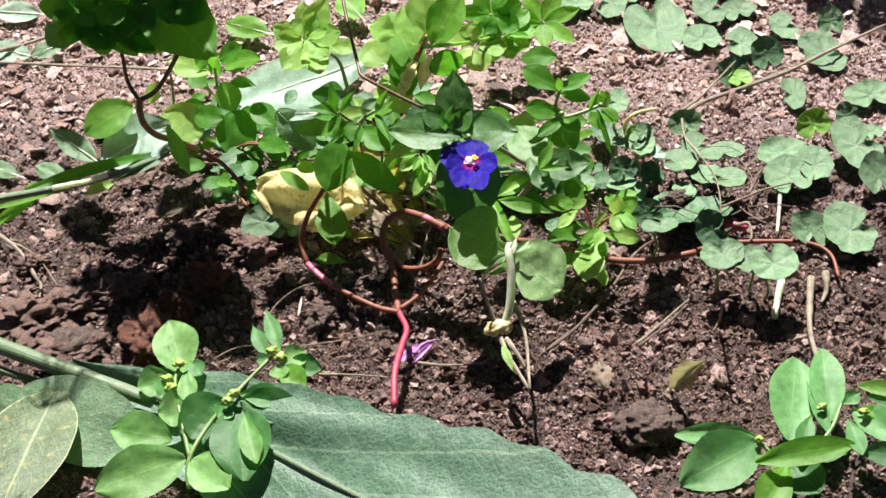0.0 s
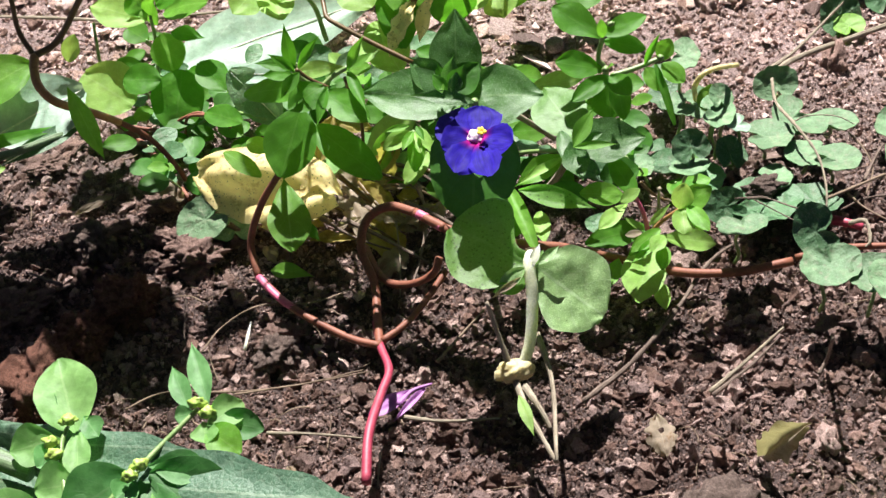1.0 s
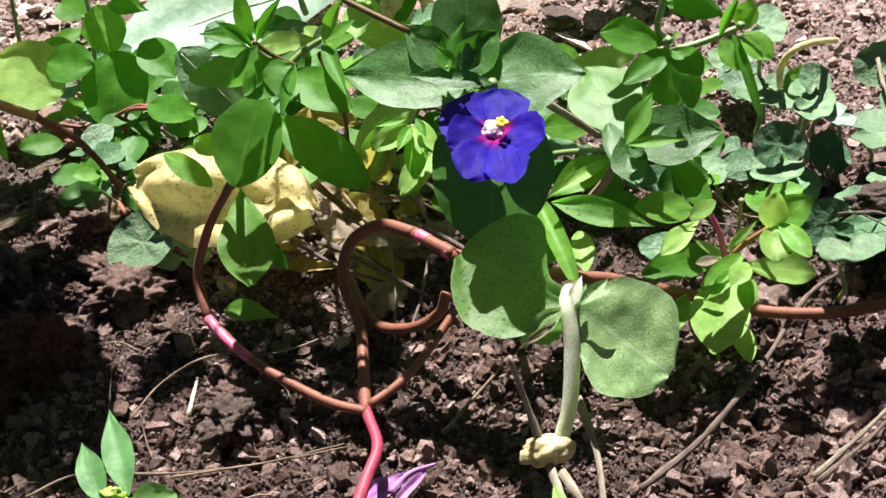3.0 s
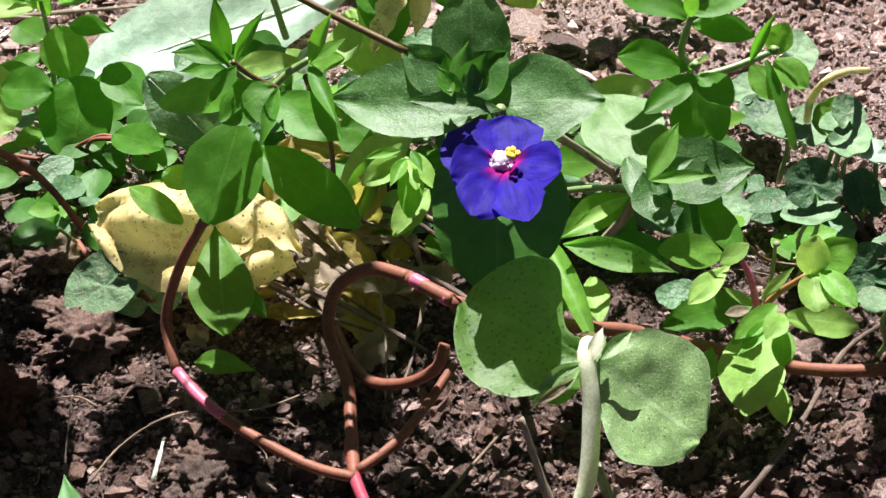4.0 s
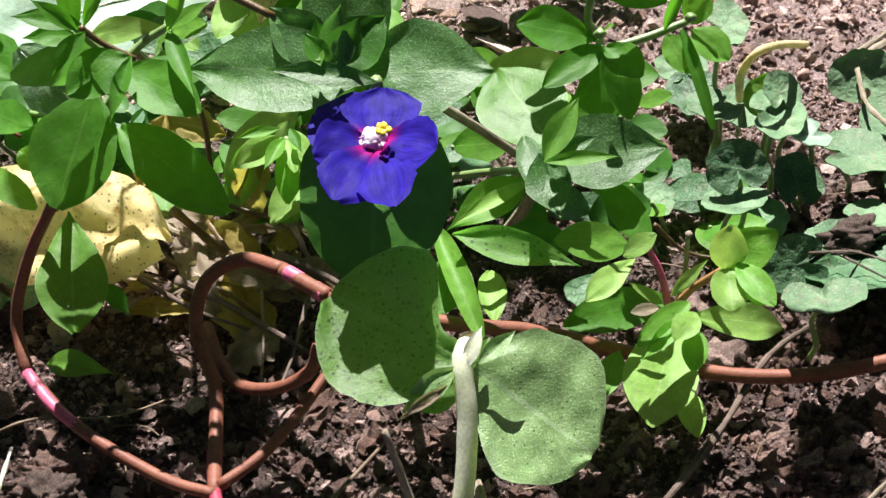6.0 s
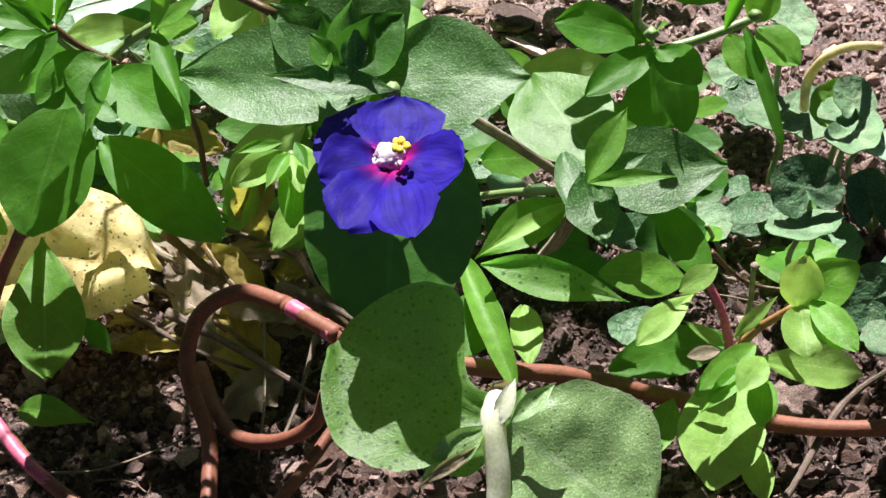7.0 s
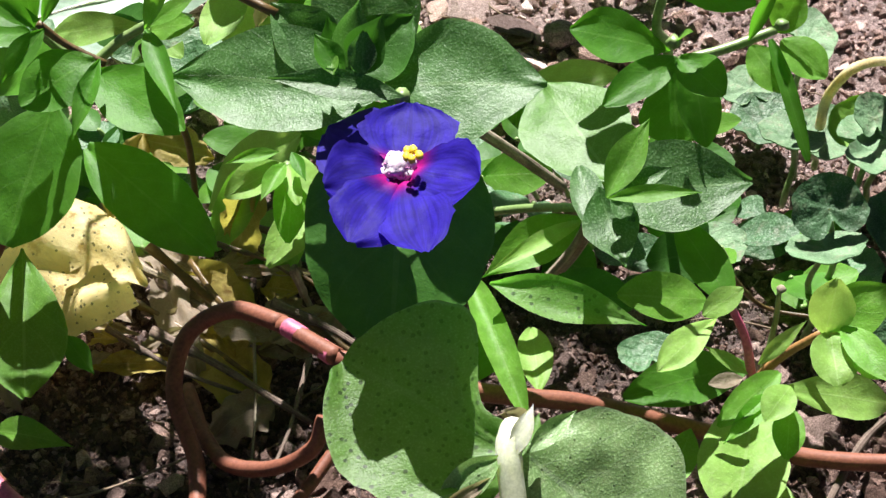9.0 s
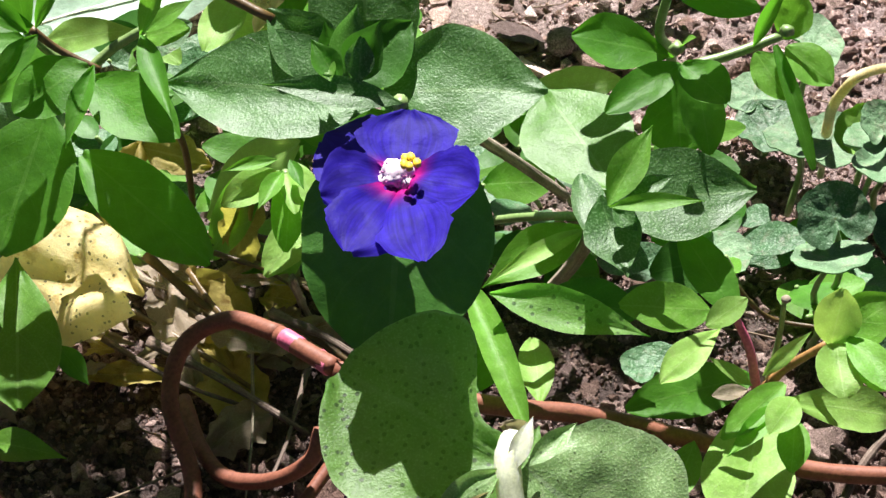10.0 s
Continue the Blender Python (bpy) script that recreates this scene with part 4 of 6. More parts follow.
# ---- spurge behind to the right ----
back = thing("petty_spurge", (26.1, 46.3, 5.1), "young petty spurge with dark green whorled leaves", "weed")
stem(back, M_GREENSTEM, [(23.8, 30.6, 13.9), (22.9, 24.0, 27.6), (21.3, 21.6, 32.0), (21.7, 18.4, 38.6)], 0.5, 0.4)
leaf(back, M_SPURGE_DARK, (22.1, 19.5, 37.2), (14.9, 25.5, 41.4), 5.6, "obovate")
leaf(back, M_SPURGE_DARK, (21.9, 18.8, 38.6), (29.3, 19.5, 40.3), 3.8, "oval")
leaf(back, M_SPURGE_DARK, (21.9, 18.8, 37.4), (28.4, 16.8, 35.7), 3.6, "oval")
leaf(back, M_SPURGE, (21.2, 16.4, 39.7), (21.2, 16.8, 43.0), 1.7, "oval")
leaf(back, M_SPURGE_DARK, (22.5, 21.3, 29.6), (14.1, 21.9, 32.8), 5.1, "obovate")
leaf(back, M_SPURGE_DARK, (21.9, 16.9, 31.7), (14.9, 13.6, 30.4), 3.3, "oval")
leaf(back, M_SPURGE_DARK, (22.0, 16.9, 31.7), (24.6, 12.7, 30.1), 3.8, "oval")
leaf(back, M_SPURGE_DARK, (22.5, 20.8, 28.6), (21.8, 16.8, 22.7), 6.4, "obovate")
leaf(back, M_SPURGE_DARK, (23.2, 17.5, 30.5), (23.4, 13.6, 24.6), 3.6, "oval")
leaf(back, M_SPURGE, (21.5, 17.1, 33.0), (22.3, 13.7, 36.0), 1.4, "lance")
leaf(back, M_LIME, (21.0, 35.5, 18.9), (11.8, 36.8, 17.8), 3.9, "oval")
stem(back, M_GREENSTEM, [(23.1, 21.1, 28.4), (27.3, 21.0, 29.1), (31.6, 21.4, 29.9)], 0.5, 0.4)
leaf(back, M_SPURGE, (31.7, 21.2, 29.7), (33.8, 22.0, 33.0), 3.3, "oval")
leaf(back, M_SPURGE, (28.8, 19.3, 30.1), (30.5, 16.0, 27.2), 3.3, "oval")
leaf(back, M_SPURGE, (32.0, 20.9, 29.2), (34.9, 17.6, 26.9), 3.7, "oval")
leaf(back, M_SPURGE_DARK, (30.3, 18.7, 30.9), (31.4, 11.1, 23.4), 1.4, "strap", fold=0.5)
leaf(back, M_SPURGE_DARK, (28.3, 18.6, 31.0), (31.0, 17.6, 37.6), 1.3, "lance", fold=0.5)
for k, fleck in enumerate(((21.2, 15.5, 34.1), (31.2, 18.6, 32.1), (23.5, 19.9, 39.7))):
    part("bud", *lump_mesh(fleck, 0.6, k + 8.0, 2, 0.5), M_GREENSTEM, back)


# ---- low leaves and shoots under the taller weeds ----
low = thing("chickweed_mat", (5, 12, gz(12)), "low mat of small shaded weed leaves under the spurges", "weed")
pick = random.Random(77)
# mostly dark leaf colours, so the mat's shade is partly painted in
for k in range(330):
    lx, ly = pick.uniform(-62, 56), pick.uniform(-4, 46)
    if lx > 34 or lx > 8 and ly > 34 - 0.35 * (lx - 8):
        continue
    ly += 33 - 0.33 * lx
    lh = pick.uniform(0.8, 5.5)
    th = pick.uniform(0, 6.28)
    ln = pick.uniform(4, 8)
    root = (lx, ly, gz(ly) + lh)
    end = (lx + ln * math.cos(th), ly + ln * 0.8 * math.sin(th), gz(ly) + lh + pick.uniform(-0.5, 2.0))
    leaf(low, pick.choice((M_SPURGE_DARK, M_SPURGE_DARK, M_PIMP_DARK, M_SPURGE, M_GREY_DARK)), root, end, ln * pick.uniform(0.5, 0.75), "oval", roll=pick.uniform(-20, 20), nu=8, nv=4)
    if k % 2:
        stem(low, M_GREENSTEM, [root, (lx + 1, ly + 0.5, gz(ly) + lh * 0.5), (lx + 2.0, ly + 1.5, gz(ly) - 0.5)], 0.25, 0.3, steps=3, sides=5)


# ---- added unseen leaf heads shading the bed, joined to the bent stem ----
over = thing("unseen_shade_heads", (-26, 30, gz(30)), "unseen leaf heads added above the bed to shade the soil", "weed")
HUBS = (Vector((-95, 75, 165)), Vector((105, 55, 165)))
stem(over, M_DARKSTEM, [(-215, 150, -1), (-195, 140, 90), HUBS[0]], 0.5, 0.35)
stem(over, M_DARKSTEM, [(-20.3, 66.1, 54.4), (-42, 62, 105), HUBS[0]], 0.3, 0.3)
stem(over, M_DARKSTEM, [(225, 90, -1), (205, 85, 90), HUBS[1]], 0.5, 0.35)
# each head stands sunward of the soil spot it shades
for k, (spot, size, hub) in enumerate((((-93.9, 58.2, 0.4), 4.5, 0), ((-64.4, 36.3, 0.4), 5, 0), ((-91.7, 28.0, 0.4), 5, 0), ((-80.8, 25.1, 0.4), 5.5, 0), ((-70.4, 24.9, 0.4), 5, 0), ((-63.3, 16.4, 0.4), 6, 0), ((-22.2, 8.0, 0.4), 4.5, 0), ((114.5, 90.8, 0.4), 6, 1), ((125.3, 81.3, 0.4), 6, 1), ((-18, 21, 0.0), 5, 0), ((-8, 24, 0.0), 4.5, 0), ((-12, 36, 0.0), 5, 0), ((8, 27, 0.0), 4.5, 1), ((-62, 3, 0.0), 6, 0), ((-73, 8, 0.0), 6, 0), ((-84, 14, 0.0), 5.5, 0), ((-36, 15, 0.0), 4.5, 0), ((18, 24, 0.0), 4.5, 1), ((-69, 55, 0.0), 5, 0), ((-55, 42, 0.0), 3, 0), ((-48, 14, 0.0), 4, 0), ((-90, 54, 0.0), 4.5, 0), ((36, -14, 0.0), 3.5, 1))):
    head = Vector(spot) + sun_dir * 150
    stem(over, M_DARKSTEM, [HUBS[hub], HUBS[hub].lerp(head, 0.5) + Vector((0, 3, 4)), head], 0.17, 0.15)
    whorl(over, M_SPURGE_DARK, head, size * 1.45, 7, size * 1.3, 80 + k, shape="oval", ref=(0, 0.6, 0.8))


# ---- spurge tops behind the flower ----
tall = thing("petty_spurge", (-6.2, 72.1, 7.1), "tall yellow-green petty spurge with whorled leaf heads", "weed")
stem(tall, M_ORANGE, [(-11.0, 65.7, 7.4), (-6.6, 62.1, 19.6), (-3.2, 60.8, 28.1), (4.1, 72.8, 29.6), (8.4, 82.5, 36.3)], 0.85, 0.6, label="orange green main stem")
stem(tall, M_LIME, [(-3.2, 60.8, 28.1), (3.3, 57.6, 29.5), (13.0, 75.0, 17.3), (21.2, 82.6, 12.8)], 0.55, 0.4)
leaf(tall, M_SPURGE, (-4.7, 58.3, 21.4), (-8.7, 74.4, 31.4), 8.9, "oval")
leaf(tall, M_SPURGE_DARK, (-8.3, 56.3, 17.8), (-7.7, 67.2, 26.8), 8.1, "oval")
leaf(tall, M_LIME, (-4.2, 60.8, 29.1), (-5.4, 69.0, 35.7), 8.3, "oval")
leaf(tall, M_LIME, (-1.9, 60.2, 32.6), (-0.9, 67.8, 40.4), 8.4, "oval")
leaf(tall, M_SPURGE, (-1.1, 57.5, 30.6), (7.9, 63.1, 39.8), 9.3, "oval")
leaf(tall, M_SPURGE_DARK, (1.6, 57.8, 28.1), (2.3, 57.0, 20.8), 9.1, "oval")
leaf(tall, M_LIME, (-12.6, 62.0, 24.3), (-16.1, 68.8, 26.9), 9.1, "oval")
leaf(tall, M_LIME, (-9.1, 64.3, 30.7), (-14.6, 66.4, 33.5), 7.2, "oval")
leaf(tall, M_LIME, (-9.5, 55.3, 13.5), (-12.9, 63.8, 19.9), 8.8, "oval")
leaf(tall, M_YELLOW, (-2.4, 57.8, 26.7), (-5.1, 57.8, 17.4), 3.1, "lance", fold=0.6, wave=0.2, label="shrivelled straw-yellow leaf")
leaf(tall, M_YELLOW, (-0.6, 60.7, 25.6), (-6.1, 60.1, 17.7), 2.3, "lance", fold=0.6, wave=0.2, label="shrivelled straw-yellow leaf")
whorl(tall, M_SPURGE, (21.1, 82.0, 13.1), 9.13, 8, 6.48, 3)
whorl(tall, M_LIME, (12.8, 78.1, 13.6), 7.40, 5, 6.80, 8)
whorl(tall, M_SPURGE_DARK, (19.0, 83.8, 18.8), 7.63, 6, 4.99, 5)
whorl(tall, M_SPURGE, (32.6, 85.4, 12.3), 9.52, 7, 4.76, 6, shape="oval")
whorl(tall, M_SPURGE, (9.0, 81.7, 31.7), 8.62, 6, 6.61, 7)
leaf(tall, M_SPURGE_DARK, (31.0, 62.5, 16.9), (22.4, 65.4, 16.1), 5.8, "oval")
stem(tall, M_GREENSTEM, [(21.2, 82.6, 12.8), (26.9, 83.1, 12.1), (32.8, 86.1, 11.8)], 0.4, 0.35)
stem(tall, M_GREENSTEM, [(21.2, 82.6, 12.8), (19.5, 83.7, 16.1), (18.7, 84.7, 18.3)], 0.4, 0.35)

bright = thing("petty_spurge", (-25.5, 77.8, 7.5), "bright lime spurge head with small crowded leaves", "weed")
stem(bright, M_GREENSTEM, [(-21.5, 75.6, 9.9), (-23.3, 74.0, 20.4), (-29.6, 67.7, 29.5), (-31.4, 67.5, 31.7)], 0.5, 0.4)
whorl(bright, M_LIME, (-31.1, 66.7, 31.6), 9.23, 8, 6.44, 11)
whorl(bright, M_LIME, (-31.4, 62.0, 35.9), 5.79, 6, 4.14, 12, lift=0.4)
leaf(bright, M_LIME, (-29.7, 63.5, 35.5), (-24.2, 67.6, 42.9), 6.9, "ovate")
leaf(bright, M_LIME, (-24.0, 71.8, 27.0), (-33.1, 71.6, 22.0), 7.0, "oval")
leaf(bright, M_LIME, (-24.3, 70.4, 26.8), (-18.5, 66.9, 27.0), 4.6, "oval")

# ---- spurge seedlings under the far left shoot ----
small = thing("petty_spurge", (-61.0, 89.7, 0.3), "small spurge plants with round shaded leaves among larger weeds", "weed")
leaf(small, M_LIME, (-54.8, 80.7, 18.9), (-65.2, 86.6, 20.5), 7.3, "oval")
leaf(small, M_SPURGE, (-54.7, 81.9, 18.9), (-56.7, 85.0, 23.1), 6.5, "oval")
leaf(small, M_SPURGE, (-51.5, 81.1, 19.7), (-42.6, 73.5, 24.9), 6.3, "oval")
leaf(small, M_SPURGE_DARK, (-52.6, 80.9, 21.8), (-46.4, 77.0, 27.1), 5.6, "oval")
leaf(small, M_SPURGE, (-54.4, 82.4, 16.7), (-52.9, 79.9, 23.2), 5.0, "oval")
leaf(small, M_SPURGE, (-52.4, 78.6, 16.5), (-51.4, 73.1, 10.8), 6.8, "oval")
leaf(small, M_SPURGE_DARK, (-50.8, 78.0, 16.9), (-44.5, 73.2, 17.2), 3.4, "lance")
leaf(small, M_LIME, (-71.7, 82.0, 11.7), (-69.3, 83.1, 16.9), 3.9, "oval")
leaf(small, M_LIME, (-60.5, 71.7, 6.0), (-69.0, 77.5, 11.3), 11.8, "round")
leaf(small, M_SPURGE_DARK, (-61.4, 73.0, 11.3), (-54.2, 69.7, 11.9), 6.6, "round")
leaf(small, M_SPURGE_DARK, (-49.8, 71.1, 12.4), (-53.3, 63.2, 4.2), 10.7, "round")
leaf(small, M_LIME, (-52.0, 62.7, 3.2), (-57.0, 61.9, 0.3), 5.9, "round")
leaf(small, M_SPURGE, (-56.8, 69.2, 5.8), (-60.8, 68.6, 5.0), 3.2, "oval")
leaf(small, M_SPURGE_DARK, (-46.4, 70.7, 13.7), (-42.0, 62.5, 11.9), 6.0, "oval")
leaf(small, M_SPURGE_DARK, (-40.2, 51.3, 11.8), (-46.8, 60.5, 9.3), 5.1, "oval")
stem(small, M_GREENSTEM, [(-65.9, 82.8, 9.9), (-65.5, 83.5, 14.8), (-65.3, 84.8, 17.7)], 0.35, 0.3)
stem(small, M_GREENSTEM, [(-55.5, 81.3, 3.8), (-54.3, 82.0, 11.5), (-54.0, 81.4, 19.0)], 0.4, 0.35)
stem(small, M_GREENSTEM, [(-53.6, 65.1, 0.6), (-43.8, 61.8, 7.4), (-35.7, 51.7, 11.1)], 0.35, 0.3)

# ---- large spurge leaning in from the far left ----
lean = thing("petty_spurge", (-51.3, 47.4, 0.3), "large spurge with a brown forked stem and broad dark leaves", "weed")
# foot is coloured darker to show it lying in leaf shade
stem(lean, M_BROWNRED, [(-51.3, 47.2, 0.5), (-53.5, 48.0, 7.5), (-57.2, 50.8, 12.5), (-61.8, 50.2, 17.8)], 0.45, 0.6, label="thin brown-red foot of the stem, coloured as shaded")
stem(lean, M_ORANGE, [(-61.6, 50.2, 17.6), (-66.0, 46.6, 23.6), (-70.4, 43.2, 29.0), (-72.7, 44.3, 32.0), (-73.1, 46.8, 34.0), (-72.8, 49.7, 35.0)], 0.7, 0.85, label="brown orange stem", sides=10)
stem(lean, M_DARKSTEM, [(-72.8, 49.7, 35.0), (-74.7, 53.1, 38.7), (-74.7, 55.6, 45.5), (-76.6, 59.7, 52.8)], 0.5, 0.4)
stem(lean, M_DARKSTEM, [(-72.8, 49.7, 35.0), (-68.5, 50.0, 36.8), (-63.7, 50.0, 42.9), (-58.8, 51.7, 50.0), (-53.9, 59.8, 58.4)], 0.65, 0.5)
leaf(lean, M_SPURGE, (-75.2, 58.9, 28.1), (-87.7, 56.2, 24.2), 9.8, "oval")
leaf(lean, M_SPURGE, (-67.4, 39.4, 34.0), (-64.3, 37.2, 19.2), 3.8, "lance", fold=0.3, nu=20, nv=10, label="narrow fresh green drooping leaf")
leaf(lean, M_SPURGE_DARK, (-66.1, 62.9, 55.3), (-54.5, 37.9, 51.3), 15.7, "oval", nu=20, nv=10)
leaf(lean, M_SPURGE_DARK, (-69.6, 61.6, 56.3), (-57.3, 61.2, 58.0), 13.4, "oval")
leaf(lean, M_SPURGE_DARK, (-64.5, 51.8, 52.1), (-77.7, 63.7, 54.0), 9.2, "oval")
leaf(lean, M_SPURGE_DARK, (-61.1, 57.5, 54.4), (-53.2, 48.7, 55.1), 9.4, "oval")
leaf(lean, M_SPURGE, (-73.8, 55.1, 49.5), (-62.3, 49.6, 48.7), 7.1, "oval")
leaf(lean, M_SPURGE_DARK, (-75.4, 57.4, 50.8), (-66.9, 49.1, 48.6), 6.3, "oval")
leaf(lean, M_PIMP, (-85.4, 63.0, 50.0), (-91.2, 59.5, 48.3), 7.6, "oval")
leaf(lean, M_SPURGE_DARK, (-80.0, 54.6, 49.5), (-86.1, 71.0, 54.5), 7.6, "oval")
leaf(lean, M_SPURGE_DARK, (-76.6, 59.7, 52.8), (-78.9, 51.0, 48.4), 7.7, "oval")
leaf(lean, M_SPURGE_DARK, (-76.9, 63.5, 54.0), (-88.9, 67.9, 54.6), 8.9, "oval")
leaf(lean, M_SPURGE_DARK, (-79.2, 59.4, 52.9), (-70.8, 48.6, 48.5), 6.2, "oval")
leaf(lean, M_SPURGE_DARK, (-71.8, 59.1, 53.9), (-63.9, 56.9, 55.3), 8.8, "oval")
leaf(lean, M_SPURGE_DARK, (-84.1, 58.4, 51.9), (-76.1, 52.2, 49.5), 5.6, "oval")
whorl(lean, M_SPURGE_DARK, (-82.5, 62.6, 54.1), 8.37, 7, 6.20, 21)
whorl(lean, M_SPURGE_DARK, (-70.4, 59.3, 56.2), 8.87, 7, 7.27, 22)
whorl(lean, M_SPURGE_DARK, (-59.9, 54.7, 57.8), 8.29, 6, 7.50, 23)
stem(lean, M_BROWNRED, [(-65.9, 75.6, 1.2), (-60.0, 66.3, 0.3), (-55.8, 55.7, 0.3), (-52.3, 46.2, 0.3)], 0.6, 0.5)
stem(lean, M_BROWNRED, [(-63.8, 70.6, 2.8), (-56.1, 66.7, 2.6), (-51.1, 63.8, 6.4), (-47.4, 61.9, 8.0), (-42.5, 57.3, 6.7)], 0.35, 0.25, name="tendril")
stem(lean, M_BROWNRED, [(-46.2, 60.4, 8.3), (-50.3, 63.2, 6.7), (-51.5, 62.7, 2.3), (-50.0, 60.8, 1.5)], 0.35, 0.25, name="tendril")

# ---- broad pale leaves lying on the soil behind ----
def fallen(base, tip, width, colour, form, words):
    lone = thing("fallen_leaf", base, words, "leaf", "leaves lying on the soil")
    leaf(lone, colour, base, tip, width, form, fold=0.12, curl=0.06, name="blade", nu=20, nv=10, wave=0.08)
    b, t = Vector(base), Vector(tip)
    a = (t - b).normalized()
    n = Vector((-0.05, -0.53, 0.85))
    n = (n - a * n.dot(a)).normalized()
    arch = [b + (t - b) * u + n * (0.06 * (t - b).length * (0.25 - 0.5 * (2 * u - 1) ** 2) - 0.02 * width * (1 - (2 * u - 1) ** 2)) for u in (0.0, 0.25, 0.5, 0.75, 0.96)]
    stem(lone, M_WHITESTEM, [b - a * 2.5 - n * 0.6, *arch], 0.22, 0.08, name="midrib", sides=6, steps=4)


fallen((-52.5, 85.9, 3.0), (-9.4, 97.5, 3.5), 17.0, M_PALE, "ovate", "broad pale grey-green leaf lying on the soil")
fallen((-84.7, 49.8, 19.5), (-67.0, 57.5, 21.4), 14.3, M_PALE, "oval", "broad pale leaf lying on the soil")
fallen((-86.5, 54.1, 17.3), (-96.6, 66.8, 20.2), 5.8, M_GREY, "ovate", "folded grey-green leaf on the soil")
fallen((-67.3, 52.4, 17.9), (-83.5, 41.6, 18.9), 3.8, M_GREY_DARK, "lance", "long dark leaf lying flat on the soil")
fallen((-29.6, 59.0, 15.3), (-43.1, 66.8, 12.1), 4.0, M_PALE, "oval", "pale leaf lying under the spurge")
fallen((-33.2, 58.9, 5.0), (-40.8, 62.9, 15.6), 8.4, M_GREY, "round", "round grey-green leaf under the spurge")
fallen((-96.0, 69.7, 2.0), (-103.8, 77.5, 2.1), 5.2, M_GREY, "oval", "small grey-green leaf on the soil")
fallen((-108.4, 75.2, 2.0), (-117.0, 83.0, 2.0), 4.9, M_GREY, "oval", "small grey-green leaf on the soil")
fallen((-100.4, 68.8, 1.5), (-107.3, 68.3, 1.5), 3.3, M_LIME, "oval", "small lime leaf on the soil")

fallen((-103.3, 130.0, 2.0), (-114.5, 137.6, 2.0), 6.6, M_PALE, "oval", "pale leaf lying on the far soil")
fallen((-99.8, 150.6, 2.1), (-112.7, 156.5, 2.0), 7.0, M_PALE, "oval", "pale leaf lying on the far soil")
fallen((-93.7, 133.3, 2.0), (-103.0, 129.4, 2.0), 5.1, M_GREY, "oval", "grey-green leaf lying on the soil")
fallen((-37.8, 118.2, 3.0), (-48.5, 127.4, 3.0), 7.4, M_SPURGE, "oval", "green leaf between the weed heads")
fallen((-11.7, 116.4, 4.0), (-16.0, 128.2, 5.0), 8.1, M_SPURGE, "oval", "green leaf between the weed heads")

# ---- yellow dying leaf ----
dying = thing("yellow_leaf", (-38.5, 31.8, 12.9), "crumpled yellow dying leaf with small brown specks", "leaf")
leaf(dying, M_YELLOW, (-25.7, 23.6, 12.9), (-49.9, 42.4, 9.5), 15.5, "round", fold=-0.35, curl=0.10, wave=0.24, name="blade", nu=26, nv=14)
leaf(dying, M_YELLOW, (-26.4, 27.8, 12.0), (-40.2, 30.2, 4.2), 9.9, "oval", fold=0.1, wave=0.2, name="blade")
leaf(dying, M_SPURGE, (-37.9, 25.3, 18.4), (-43.6, 32.3, 19.9), 3.2, "oval", name="small_leaf")
leaf(dying, M_SPURGE, (-36.1, 28.8, 20.7), (-39.1, 33.0, 20.9), 3.4, "oval", name="small_leaf")

# ---- straws and twigs ----
def twig(words, colour, r, line):
    bit = thing("dry_twig" if colour is M_TWIG else "dry_stalk", line[0], words, "twig", "loose stalks and twigs")
    stem(bit, colour, line, r * 0.8, r * 0.5, wob=0.5, flat=0.6, sides=8, steps=9, name="shaft")


# ---- litter under the plants ----
def litter(base, tip, width, colour, words):
    lone = thing("dead_leaf" if colour in (M_DRYLEAF, M_YELLOW, M_OLIVE) else "fallen_leaf", base, words, "leaf", "dead leaves on the soil")
    dead = colour in (M_DRYLEAF, M_YELLOW, M_OLIVE)
    leaf(lone, colour, base, tip, width, "oval", fold=0.3 if dead else 0.15, curl=0.15 if dead else 0.06, wave=0.32 if dead else 0.05, teeth=0.25 if dead else 0.0, nu=20, nv=10, name="blade")


litter((-21.6, 14.5, 1.5), (-15.4, 17.6, 1.5), 4.6, M_DRYLEAF, "pale dry leaf scrap under the stem loop")
litter((-24.7, 27.9, 2.0), (-19.2, 32.2, 2.6), 4.2, M_DRYLEAF, "curled dry straw-coloured leaf")
litter((-24.5, 37.6, 4.0), (-22.0, 22.1, 2.0), 4.1, M_DRYLEAF, "curled dry straw-coloured leaf")
litter((-27.5, 32.8, 13.6), (-23.5, 40.4, 17.2), 3.7, M_OLIVE, "withered olive-brown leaf under the spurge")
litter((-32.7, 40.3, 3.0), (-27.8, 32.1, 2.0), 3.8, M_DRYLEAF, "torn dry leaf on the soil")
litter((-13.9, 33.9, 15.0), (-16.9, 36.8, 3.0), 4.6, M_OLIVE, "withered olive-brown leaf under the spurge")
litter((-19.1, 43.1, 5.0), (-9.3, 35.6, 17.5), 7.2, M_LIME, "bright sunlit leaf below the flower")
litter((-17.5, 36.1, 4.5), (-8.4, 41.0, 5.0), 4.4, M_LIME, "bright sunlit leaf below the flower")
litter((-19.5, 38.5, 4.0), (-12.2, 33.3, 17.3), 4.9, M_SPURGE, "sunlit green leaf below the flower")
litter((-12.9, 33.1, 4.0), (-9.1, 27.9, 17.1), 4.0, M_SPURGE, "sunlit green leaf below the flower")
litter((-58.1, 48.6, 0.8), (-53.2, 46.9, 1.0), 4.9, M_DRYLEAF, "round orange-brown dead leaf")
